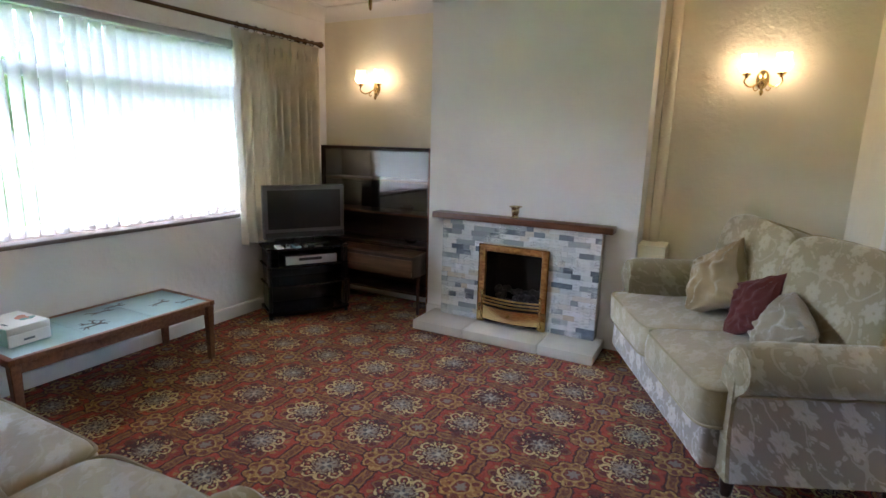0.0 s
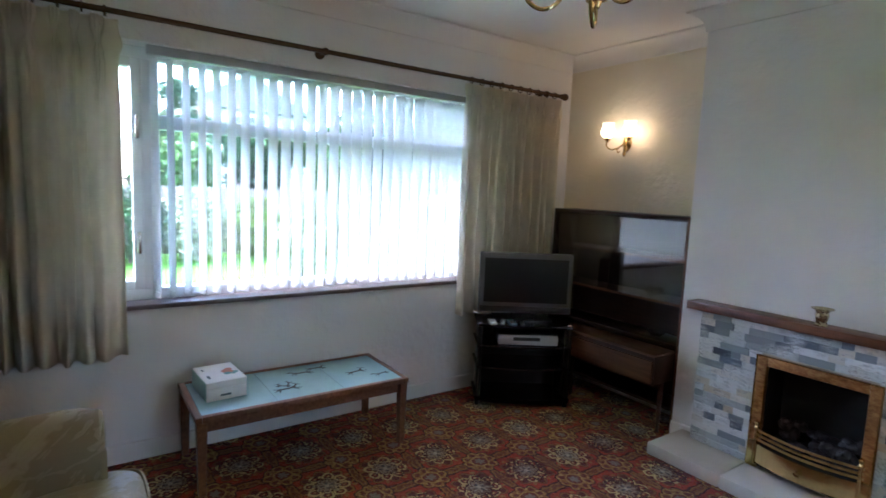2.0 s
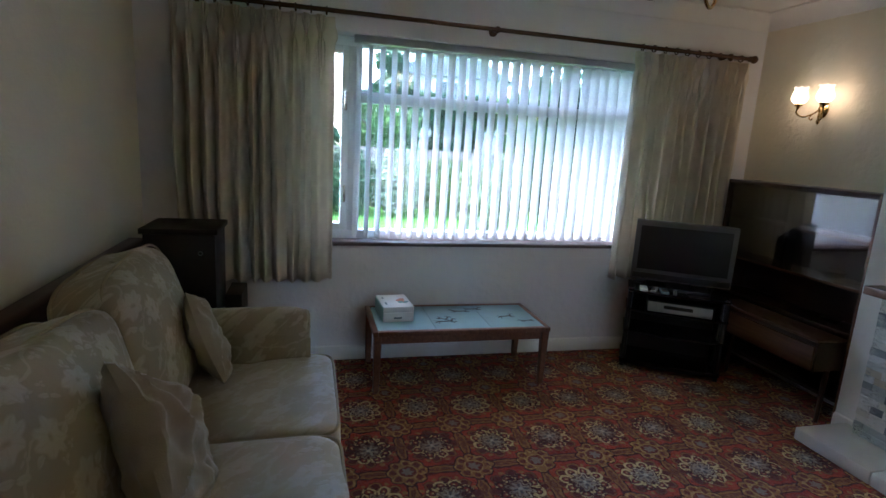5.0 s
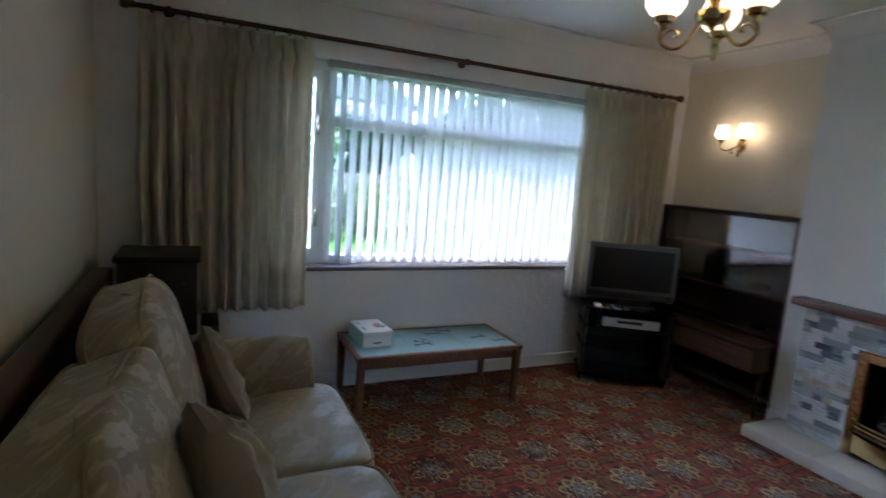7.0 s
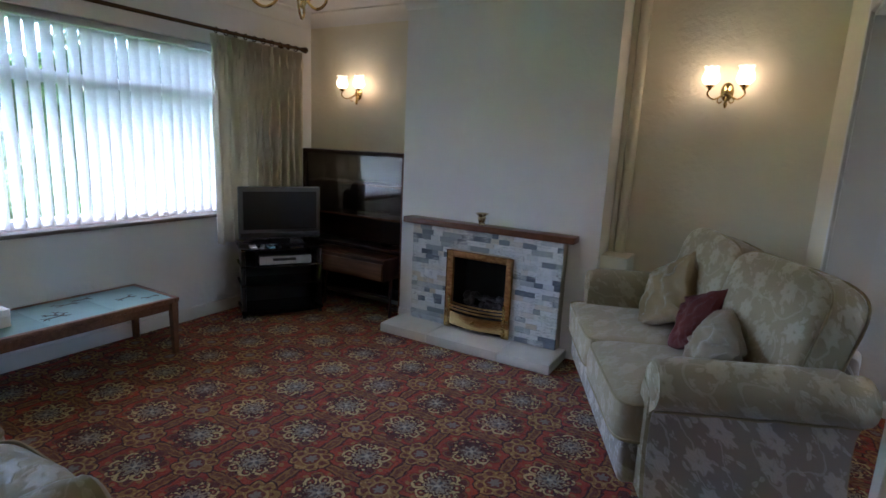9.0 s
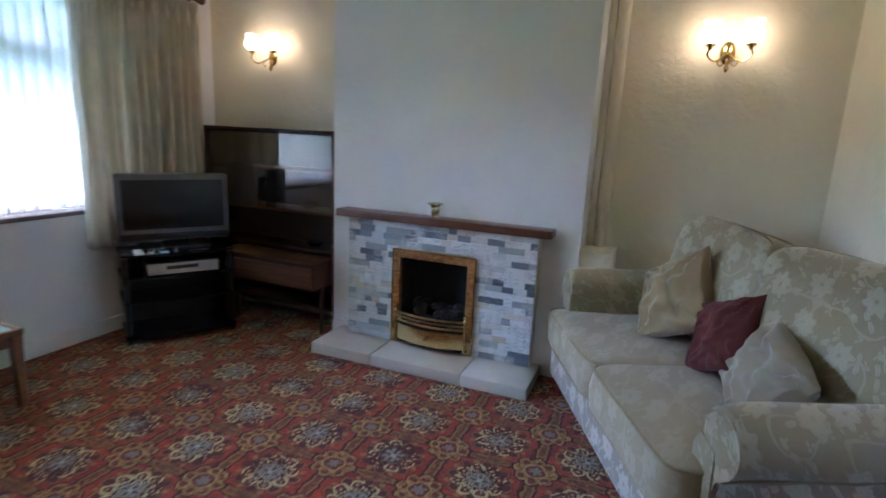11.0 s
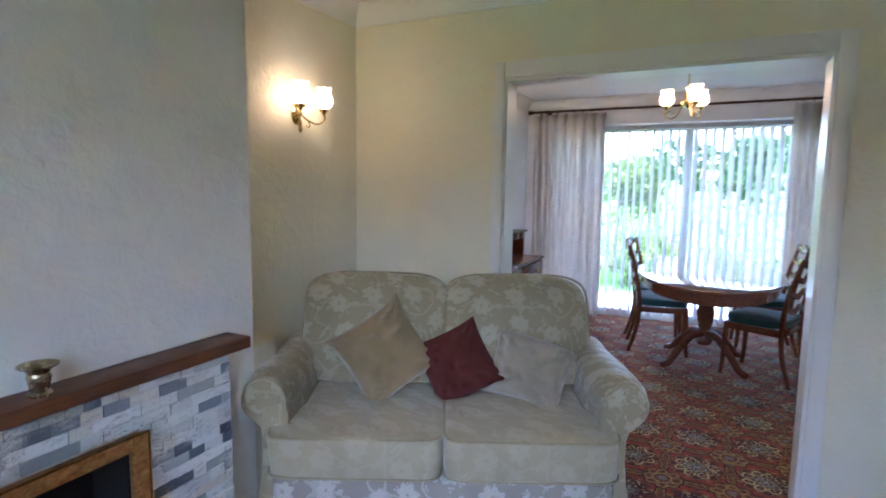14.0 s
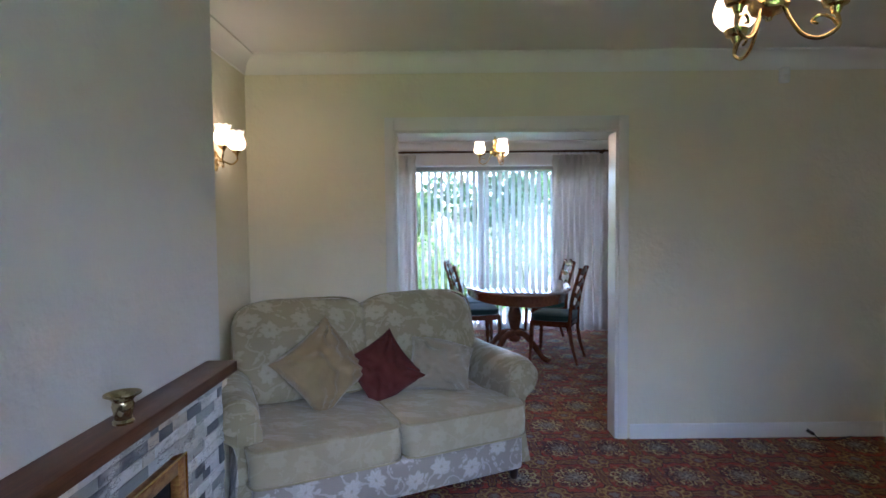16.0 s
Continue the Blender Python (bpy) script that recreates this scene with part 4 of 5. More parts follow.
# hearth slabs
hx = [-2.03, -1.62, -1.06, -0.685]
for a, b in zip(hx, hx[1:]):
    part("hearth_slab", box(a + 1.345 + 0.002, b + 1.345 - 0.002, -0.265, B - TF - 0.003, 0.0, 0.07, 0.008), STONE, fire, "cream polished stone hearth slab")
# fire trim, bars, fret, coals
fx0, fx1, fy = FX0 + 1.345, FX1 + 1.345, -0.02
tr = box(fx0, fx0 + 0.05, fy, 0.012, 0.072, FZ, 0.006)
box(fx1 - 0.05, fx1, fy, 0.012, 0.072, FZ, 0.006, bm=tr)
box(fx0 + 0.05, fx1 - 0.05, fy, 0.012, FZ - 0.05, FZ, 0.006, bm=tr)
part("fire_trim", tr, BURL, fire, "burred copper and brass fire trim")
ed = tube([(fx0, fy, 0.08), (fx0, fy, FZ), (fx1, fy, FZ), (fx1, fy, 0.08)], 0.005, 6)
for a, b in ((fx0 - 0.002, fx0 + 0.052), (fx1 - 0.052, fx1 + 0.002)):
    part("trim_foot", box(a, b, fy - 0.004, 0.011, 0.0725, 0.215, 0.004), BRASS, fire, "polished brass foot of the fire trim")
part("trim_edge", ed, BRASS, fire, "polished brass edging")
for nm, b in (("firebox_back", (fx0 + 0.052, fx1 - 0.052, 0.2, 0.21, 0.202, FZ - 0.052)), ("firebox_side", (fx0 + 0.04, fx0 + 0.05, 0.014, 0.21, 0.073, FZ - 0.03)), ("firebox_side", (fx1 - 0.05, fx1 - 0.04, 0.014, 0.21, 0.073, FZ - 0.03)), ("firebox_hood", (fx0 + 0.052, fx1 - 0.052, 0.014, 0.21, FZ - 0.05, FZ - 0.03)), ("firebox_bed", (fx0 + 0.052, fx1 - 0.052, 0.0, 0.21, 0.073, 0.20))):
    part(nm, box(*b), SOOT, fire, "soot-black firebox panel")
rc = random.Random(4)
lump = bmesh.new()
bmesh.ops.create_icosphere(lump, subdivisions=2, radius=0.03)
for v in lump.verts:
    v.co *= 1 + 0.35 * noise.noise(v.co * 40)
coal_mesh = finish("coal", lump, COAL)
for i in range(54):
    c = new("coal", coal_mesh)
    c.parent = fire
    row = i % 3
    c.matrix_local = pose(fx0 + 0.075 + (fx1 - fx0 - 0.15) * rc.random(), 0.03 + row * 0.05, 0.215 + row * 0.035 + rc.random() * 0.03, rc.random() * 360, rc.random() * 360, 0) @ Matrix.Diagonal((rc.uniform(0.6, 0.9), rc.uniform(0.6, 0.9), rc.uniform(0.8, 1.25), 1))


def bowed(z0, z1, out, thick=0.008, x0=fx0 + 0.03, x1=fx1 - 0.03, y=-0.03):
    bm = bmesh.new()
    n = 14
    rows = []
    for i in range(n + 1):
        u = i / n
        yy = y - out * math.sin(math.pi * u)
        x = x0 + (x1 - x0) * u
        rows.append([bm.verts.new((x, yy + d, z)) for d, z in ((0, z0), (0, z1), (thick, z1), (thick, z0))])
    for a, b in zip(rows, rows[1:]):
        for k in range(4):
            j = (k + 1) % 4
            bm.faces.new((a[k], a[j], b[j], b[k]))
    bm.faces.new(rows[0]), bm.faces.new(rows[-1][::-1])
    return bm


for z in (0.222, 0.246, 0.27):
    part("fret_bar", bowed(z, z + 0.011, 0.045), BRASS_OLD, fire, "bowed brass fret bar")
part("ash_cover", bowed(0.108, 0.20, 0.05), BRASS, fire, "bowed polished brass ash cover")
part("ash_cover_rim", bowed(0.196, 0.206, 0.056, 0.012), BRASS, fire)
for x in (fx0 + 0.04, fx1 - 0.04):
    part("fret_post", lathe([(0.014, 0.092), (0.014, 0.1), (0.008, 0.11), (0.008, 0.28), (0.013, 0.29), (0.008, 0.3), (0.013, 0.316), (0, 0.33)], 12, m=pose(x, -0.035, 0)), BRASS, fire, "turned brass fret post")
part("ash_knob", lathe([(0.008, 0), (0.008, 0.012), (0.014, 0.02), (0.01, 0.03), (0, 0.032)], 12, m=pose((fx0 + fx1) / 2, -0.08, 0.155, 90)), BRASS, fire)

# vase on the mantel
vs = thing("brass_vase", pose(-1.36, 3.76, 0.868) @ Matrix.Scale(1.04, 4), "small flared brass vase standing on the mantel shelf", "vase")
part("body", lathe([(0.026, 0), (0.027, 0.006), (0.021, 0.012), (0.024, 0.03), (0.028, 0.05), (0.025, 0.06)], 24), PEWTER, vs)
part("rim", lathe([(0.025, 0.06), (0.028, 0.066), (0.036, 0.074), (0.046, 0.078), (0.046, 0.081), (0.034, 0.078), (0.024, 0.066)], 24), PEWTER, vs)


# ---- sofas ----
def roll_arm(y0, y1, h, side):
    """A scroll arm: profile in x-z pulled along y; it rolls outwards."""
    pts = [(0, 0.10), (0, h - 0.10)]
    for k in range(13):
        a = math.pi - k * math.pi * 1.25 / 12
        pts.append((0.10 + 0.10 * math.cos(a), h - 0.10 + 0.10 * math.sin(a)))
    pts += [(0.116, h - 0.215), (0.102, h - 0.27), (0.100, 0.34), (0.112, 0.22), (0.135, 0.10)]
    bm = bmesh.new()
    n = 14
    rows = []
    for i in range(n + 1):
        t = i / n
        y = y0 + (y1 - y0) * t
        edge = min(t, 1 - t) * n
        sc = (0.93, 0.985)[int(edge)] if edge < 2 else 1.0
        drop = 0.006 * math.sin(math.pi * t)
        rows.append([bm.verts.new((side * ((x - 0.08) * sc + 0.08 + 0.006 * noise.noise((x * 7, t * 4, side)) + (0.012 * noise.noise((t * 3.1, z * 4, side + 5)) if z > h - 0.2 else 0)), y, ((z - 0.3) * sc + 0.3 if z > 0.11 else z) - (drop if z > h - 0.2 else 0))) for x, z in pts])
    for a, b in zip(rows, rows[1:]):
        for k in range(len(pts)):
            j = (k + 1) % len(pts)
            bm.faces.new((a[k], a[j], b[j], b[k]))
    bm.faces.new(rows[0][::-1]), bm.faces.new(rows[-1])
    return bm


def seat_block(w, depth, side, seed):
    """A T-shaped seat cushion: its front corner wraps round the arm on the outer side."""
    bm = puffed(w, depth, 0.19, 0.2, 0.016, 24, 0.0, seed)
    for v in bm.verts:
        if v.co.x * side > 0 and v.co.y < -depth / 2 + 0.17:
            k = min(1.0, (-depth / 2 + 0.17 - v.co.y) / 0.04)
            v.co.x += side * 0.075 * k * min(1.0, abs(v.co.x) / (w * 0.4))
    return bm


def loop_points(rx, rz, e, place, n=60):
    """Points round a rounded rectangle, closed."""
    out = []
    for a in np.linspace(0, 2 * math.pi, n + 1):
        c, q = math.cos(a), math.sin(a)
        out.append(place(math.copysign(abs(c) ** e, c) * rx, math.copysign(abs(q) ** e, q) * rz))
    return out


def sofa(m, label, slump=0.0):
    """Front towards local -y; origin on the floor, middle. slump: how far one back cushion has sunk."""
    s = thing("sofa", m, label, "sofa", "cream damask sofas")
    h, inner, depth = 0.685, 0.635, 0.72
    part("base", box(-inner - 0.05, inner + 0.05, -0.405, 0.40, 0.10, 0.285, 0.025, 3), DAMASK_SIDE, s, "flowered seat base valance")
    part("backrest", box(-inner - 0.04, inner + 0.04, 0.36, 0.45, 0.10, 0.74, 0.04, 4), DAMASK_SIDE, s)
    for side in (-1, 1):
        armx = side * inner
        part("armrest", roll_arm(-0.335, 0.43, h, side), DAMASK, s, m=pose(armx, 0, 0))
        panel = [(side * x, z) for x, z in ((0.104, 0.11), (0.10, 0.34), (0.102, h - 0.27), (0.114, h - 0.22), (0.121, h - 0.222), (0.108, h - 0.272), (0.106, 0.34), (0.119, 0.22), (0.142, 0.105))]
        part("arm_panel", prism(panel, (-0.325, 0.42)), DAMASK_SIDE, s, "grey outer arm panel with pale woven flowers", m=pose(armx, 0, 0))
        part("arm_piping", tube([(armx + side * (0.122 + 0.002 * math.sin(k * 1.7)), -0.32 + 0.74 * k / 10, h - 0.219 + 0.003 * math.sin(k * 2.3)) for k in range(11)], 0.005, 6), PIPING, s)
        part("arm_facing", lathe([(0.0, -0.006), (0.06, -0.004), (0.080, 0.002), (0.088, 0.012), (0.088, 0.03)], 28, m=pose(armx + side * 0.10, -0.335, h - 0.105, 90) @ Matrix.Diagonal((1, 1, -1, 1))), DAMASK, s, "gathered round arm front")
        front = [(side * x, z) for x, z in ((-0.002, 0.105), (-0.002, 0.52), (0.02, 0.56), (0.10, 0.54), (0.104, 0.40), (0.102, 0.30), (0.118, 0.2), (0.138, 0.105))]
        part("arm_front", prism(front, (-0.341, -0.322)), DAMASK, s, "shaped arm front panel", m=pose(armx, 0, 0))
        w = inner - 0.004
        seat = part("seat_cushion", seat_block(w, depth, side, side + 3), SEAT, s, m=pose(side * w / 2, -0.085, 0.378))

        def rim(z):
            def place(x, y):
                k = max(0.0, min(1.0, (-depth / 2 + 0.17 - y) / 0.04)) if x * side > 0 else 0.0
                return (x + side * 0.075 * k * min(1.0, abs(x) / (w * 0.4)), y, z)
            return place

        for z in (0.080, -0.078):
            part("piping", tube(loop_points(w / 2 - 0.002, depth / 2 - 0.004, 0.2, rim(z)), 0.006, 6), PIPING, seat)
        bm = puffed(w + 0.105, 0.21, 0.55, 0.28, 0.0, 26, 0.0, side + 7)
        for v in bm.verts:
            k = (1 - (v.co.x / (w / 2 + 0.05)) ** 2) * max(0.0, 1 - (v.co.z / 0.29) ** 2)
            v.co.y += (-0.045 if v.co.y < 0 else 0.03) * max(0.0, k)
            v.co.z += 0.014 * noise.noise((v.co.x * 5, v.co.z * 4, side + 3.0)) - 0.022 * (abs(v.co.x) / (w / 2)) ** 3 * (1 if v.co.z > 0 else 0)
        back = part("back_cushion", bm, DAMASK, s, m=pose(side * (w / 2 + 0.034), 0.275, 0.725 - (slump if side < 0 else 0.0), -16, 0, side * 1.5))
        for y in (-0.068, 0.072):
            part("piping", tube(loop_points(w / 2 + 0.051, 0.274, 0.28, lambda a, b, y=y: (a, y + 0.006 * noise.noise((a * 6, b * 6, y)), b - 0.022 * (abs(a) / (w / 2)) ** 3 * (1 if b > 0 else 0))), 0.0055, 6), PIPING, back)
    for x in (-inner - 0.06, inner + 0.06):
        for y in (-0.29, 0.36):
            part("foot", lathe([(0.018, 0), (0.022, 0.01), (0.028, 0.06), (0.035, 0.10)], 12, m=pose(x, y, 0)), DARK_WOOD, s, "dark turned wooden foot")
    return s


S1 = pose(-1.635, 0.585, 0, 0, 0, 180)
S2 = pose(0.042, 3.229, 0, 0, 0, -65)
sofa(S1, "cream damask two-seat sofa with rolled arms along the wall", 0.045)
sofa(S2, "cream damask two-seat sofa with rolled arms beside the opening")


def cushion(base, x, y, z, size, tilt, lean, mat, label, turn=0, seed=1, thick=0.17, squash=1.0, fold=0.014):
    c = solid("cushion", pillow(size, thick, seed=seed, squash=squash, fold=fold), mat, label, "cushion", "scatter cushions")
    c.matrix_world = base @ pose(x, y, z, lean, 0, turn) @ pose(0, 0, 0, 0, tilt, 0)
    return c


cushion(S2, -0.285, 0.03, 0.665, 0.40, 58, -24, SATIN, "champagne satin cushion leaning in the sofa corner", 12, 1, 0.17, 1.0, 0.022)
cushion(S2, 0.06, 0.05, 0.61, 0.345, 60, -26, RED, "maroon cushion sunk on its corner between two others", -6, 2, 0.11, 1.0, 0.020)
cushion(S2, 0.40, 0.025, 0.62, 0.38, 13, -30, SATIN_PALE, "pale satin cushion slumped by the sofa arm", -14, 3, 0.17, 0.80, 0.030)
cushion(S1, 0.47, 0.06, 0.64, 0.37, 24, -18, SATIN_PALE, "grey satin cushion leaning in the sofa corner", 18, 4, 0.12, 1.0, 0.018)
cushion(S1, -0.29, 0.035, 0.635, 0.42, 38, -20, SATIN_PALE, "grey satin cushion with a crushed corner on the long sofa", 8, 5, 0.18, 1.0, 0.026)

# ---- coffee table ----
CT = pose(-3.06, 1.823, 0)
ct = thing("coffee_table", CT, "teak coffee table with a pale blue tiled top", "coffee table")
hx_, hy_, zt = 0.25, 0.549, 0.382
top = box(-hx_, hx_, -hy_, -hy_ + 0.03, zt - 0.03, zt, 0.004)
box(-hx_, hx_, hy_ - 0.03, hy_, zt - 0.03, zt, 0.004, bm=top)
box(-hx_, -hx_ + 0.03, -hy_ + 0.03, hy_ - 0.03, zt - 0.03, zt, 0.004, bm=top)
box(hx_ - 0.03, hx_, -hy_ + 0.03, hy_ - 0.03, zt - 0.03, zt, 0.004, bm=top)
part("tabletop_frame", top, TEAK, ct)
ap = box(-hx_ + 0.03, -hx_ + 0.045, -hy_ + 0.05, hy_ - 0.05, zt - 0.085, zt - 0.03)
box(hx_ - 0.045, hx_ - 0.03, -hy_ + 0.05, hy_ - 0.05, zt - 0.085, zt - 0.03, bm=ap)
box(-hx_ + 0.045, hx_ - 0.045, -hy_ + 0.05, -hy_ + 0.065, zt - 0.085, zt - 0.03, bm=ap)
box(-hx_ + 0.045, hx_ - 0.045, hy_ - 0.065, hy_ - 0.05, zt - 0.085, zt - 0.03, bm=ap)
part("apron", ap, TEAK, ct)
tw = (2 * hy_ - 0.06) / 3
for i in range(3):
    y0 = -hy_ + 0.03 + i * tw
    part("table_tile", box(-hx_ + 0.032, hx_ - 0.032, y0 + 0.001, y0 + tw - 0.001, zt - 0.012, zt - 0.002, 0.001), TABLE_TILE, ct, "pale blue glazed tile with a dark leaping animal motif")


def beast(y, x, k, flip, lean, thin=0.7):
    """A flat silhouette of a leaping animal."""
    bm = bmesh.new()
    def strip(a, b, wa, wb):
        a, b, wa, wb = Vector(a), Vector(b), wa * thin, wb * thin
        n = Vector((-(b - a).y, (b - a).x)).normalized()
        q = [a + n * wa, a - n * wa, b - n * wb, b + n * wb]
        k2 = k * 1.3
        low = [bm.verts.new((p.x * k2 * flip, p.y * k2, 0)) for p in q]
        high = [bm.verts.new((p.x * k2 * flip, p.y * k2, 0.0012)) for p in q]
        bm.faces.new(low), bm.faces.new(high[::-1])
        for i in range(4):
            j = (i + 1) % 4
            bm.faces.new((low[i], low[j], high[j], high[i]))
    for s in (((-0.4, 0.02), (0.1, 0.0), 0.1, 0.09), ((0.1, 0.0), (0.42, 0.08), 0.09, 0.12), ((0.42, 0.1), (0.6, 0.34), 0.08, 0.05), ((0.58, 0.34), (0.78, 0.28), 0.06, 0.03), ((0.4, 0.0), (0.7, -0.18), 0.05, 0.02), ((0.32, -0.02), (0.5, -0.3), 0.05, 0.02), ((-0.38, 0.0), (-0.62, -0.22), 0.06, 0.025), ((-0.3, -0.02), (-0.42, -0.32), 0.06, 0.02), ((-0.4, 0.08), (-0.58, 0.16), 0.025, 0.01), ((0.6, 0.38), (0.5, 0.52), 0.02, 0.01)):
        strip(*s)
    ob = part("motif", bm, INK, ct, "dark painted leaping animal", m=pose(x, y, zt - 0.0018, 0, 0, 90 + lean), smooth=False)


beast(-0.09, 0.09, 0.085, 1, 4)
beast(-0.09, 0.045, 0.045, -1, -30, 0.9)
beast(-0.06, 0.03, 0.04, 1, 60, 0.9)
beast(0.06, -0.10, 0.075, -1, 2)
beast(0.15, -0.14, 0.07, 1, -4)
beast(0.33, 0.02, 0.075, 1, 10)
beast(0.45, 0.11, 0.06, -1, 14)
for sx in (-1, 1):
    for sy in (-1, 1):
        bm = bmesh.new()
        rows = []
        for z, w in ((0, 0.017), (0.2, 0.020), (0.352, 0.023)):
            cx, cy = sx * (hx_ - 0.026), sy * (hy_ - 0.028)
            rows.append([bm.verts.new((cx + a * w, cy + b * w, z)) for a, b in ((-1, -1), (1, -1), (1, 1), (-1, 1))])
        for a, b in zip(rows, rows[1:]):
            for k in range(4):
                bm.faces.new((a[k], a[(k + 1) % 4], b[(k + 1) % 4], b[k]))
        bm.faces.new(rows[0][::-1]), bm.faces.new(rows[-1])
        bmesh.ops.bevel(bm, geom=bm.edges[:], offset=0.003, segments=1, affect="EDGES")
        part("leg", bm, TEAK, ct, "tapered teak leg")

bx = thing("game_box", pose(-3.105, 1.435, 0.382, 0, 0, 4), "white cardboard box with a pale green side on the coffee table", "box")
part("body", box(-0.13, 0.13, -0.0935, 0.0935, 0, 0.058, 0.003), CARD, bx)
part("lid", box(-0.131, 0.131, -0.0945, 0.0945, 0.0585, 0.095, 0.003), CARD, bx)
part("side_print", box(-0.126, 0.126, -0.0975, -0.0946, 0.004, 0.091, 0.001), plain("pale_green_card", (0.30, 0.56, 0.48), 0.5, 0.04), bx, "pale green printed side")
dc = bmesh.new()
for x, y, r in ((0.0, 0.035, 0.026), (-0.025, 0.05, 0.018), (0.022, 0.052, 0.016)):
    lathe([(r, 0), (r, 0.0008)], 16, bm=dc, m=pose(x, y, 0.0952))
part("lid_print", dc, plain("coral_print", (0.62, 0.24, 0.17), 0.5), bx, "coral printed shapes on the lid")
dg = bmesh.new()
for x, y, r in ((0.035, 0.03, 0.018), (0.045, 0.055, 0.012), (0.03, 0.07, 0.014)):
    lathe([(r, 0), (r, 0.0008)], 14, bm=dg, m=pose(x, y, 0.0956))
part("lid_print", dg, plain("teal_print", (0.16, 0.36, 0.33), 0.5), bx, "teal printed shapes on the lid")
GREY_PRINT = plain("grey_print", (0.12, 0.16, 0.18), 0.5)
for b in ((-0.075, -0.045, -0.07, -0.06, 0.0952, 0.0958), (0.03, 0.075, -0.07, -0.058, 0.0952, 0.0958), (0.1305, 0.1315, -0.03, 0.02, 0.02, 0.03)):
    part("print_bar", box(*b), GREY_PRINT, bx, "short bar of dark print")

# ---- television and stand ----
TVM = pose(-2.93, 3.345, 0, 0, 0, 57)
st = thing("tv_stand", TVM @ pose(0.0, 0.10, 0), "black glass and metal television stand with shelves", "tv stand")


def rounded_slab(hw, front, back, z0, z1, bow):
    bm = bmesh.new()
    pts = [(-hw, back), (-hw, -front)]
    for i in range(1, 12):
        u = i / 12
        pts.append((-hw + 2 * hw * u, -front - bow * math.sin(math.pi * u)))
    pts += [(hw, -front), (hw, back)]
    lo = [bm.verts.new((x, y, z0)) for x, y in pts]
    hi = [bm.verts.new((x, y, z1)) for x, y in pts]
    bm.faces.new(lo[::-1]), bm.faces.new(hi)
    for i in range(len(pts)):
        j = (i + 1) % len(pts)
        bm.faces.new((lo[i], lo[j], hi[j], hi[i]))
    bmesh.ops.bevel(bm, geom=[e for e in bm.edges if abs(e.verts[0].co.z - e.verts[1].co.z) < 1e-6], offset=0.003, segments=1, affect="EDGES")
    return bm


for nm, z0, z1 in (("base_shelf", 0.03, 0.06), ("shelf", 0.26, 0.27), ("shelf", 0.41, 0.42), ("top_shelf", 0.545, 0.56)):
    part(nm, rounded_slab(0.32, 0.17, 0.12, z0, z1, 0.04), SCREEN, st, "black glass shelf")
for sx in (-1, 1):
    part("side_panel", box(sx * 0.29 - 0.012, sx * 0.29 + 0.012, -0.12, 0.10, 0.06, 0.54, 0.004), BLACK, st)
    part("post", lathe([(0.016, 0.0), (0.016, 0.54)], 14, m=pose(sx * 0.30, -0.155, 0)), BLACK, st)
    part("post_cap", lathe([(0.018, 0.54), (0.018, 0.565), (0.0, 0.568)], 14, m=pose(sx * 0.30, -0.155, 0)), CHROME, st, "chrome post cap")
    part("foot", lathe([(0.02, 0), (0.02, 0.03)], 12, m=pose(sx * 0.26, 0.09, 0)), BLACK, st)
part("back_panel", box(-0.28, 0.28, 0.102, 0.11, 0.06, 0.54), BLACK, st)
tv = thing("television", TVM @ pose(0, 0.12, 0.555), "grey flat-panel television with a black screen on a stand", "television")
fz0, fz1, fw = 0.065, 0.475, 0.315
bz = box(-fw, fw, -0.115, -0.045, fz0, fz1, 0.008)
part("cabinet", bz, GREY_PLASTIC, tv)
part("back_shell", box(-0.24, 0.24, -0.05, 0.05, fz0 + 0.05, fz1 - 0.06, 0.03, 3), BLACK, tv)
part("screen", box(-fw + 0.032, fw - 0.032, -0.1165, -0.11, fz0 + 0.075, fz1 - 0.035, 0.001), PANEL, tv, "black switched-off screen")
part("speaker_bar", box(-fw + 0.01, fw - 0.01, -0.1165, -0.11, fz0 + 0.01, fz0 + 0.05, 0.002), BLACK, tv, "black speaker strip below the screen")
part("neck", box(-0.08, 0.08, -0.08, 0.0, 0.015, fz0 + 0.06, 0.01), BLACK, tv)
part("foot", rounded_slab(0.2, 0.09, 0.1, 0.0, 0.018, 0.03), BLACK, tv)
vcr = thing("video_recorder", TVM @ pose(0.02, 0.10, 0.42), "silver video recorder on the stand shelf", "video recorder")
part("body", box(-0.2, 0.2, -0.17, 0.09, 0.004, 0.075, 0.004), BLACK, vcr)
part("front", box(-0.2, 0.2, -0.178, -0.169, 0.006, 0.073, 0.003), SILVER_PLASTIC, vcr, "silver front panel")
part("slot", box(-0.1, 0.08, -0.18, -0.177, 0.035, 0.058, 0.001), BLACK, vcr, "black tape slot")
for x, mt, w in ((-0.2, CARD, 0.05), (-0.13, SILVER_PLASTIC, 0.03), (-0.07, plain("blue_card", (0.25, 0.45, 0.55), 0.5), 0.045), (0.0, GREY_PLASTIC, 0.022)):
    rm = thing("remote_control" if mt is not CARD else "leaflet", TVM @ pose(x - 0.02, -0.035, 0.56, 0, 0, random.uniform(-12, 12)), "small handset or leaflet lying on the television stand", "remote control" if mt is not CARD else "leaflet")
    part("body", box(-w / 2, w / 2, -0.06, 0.06, 0, 0.014, 0.003), mt, rm)
    if mt is not CARD:
        part("button_pad", box(-w / 2 + 0.005, w / 2 - 0.005, -0.045, 0.02, 0.0135, 0.016, 0.001), BLACK, rm, "dark rubber buttons")

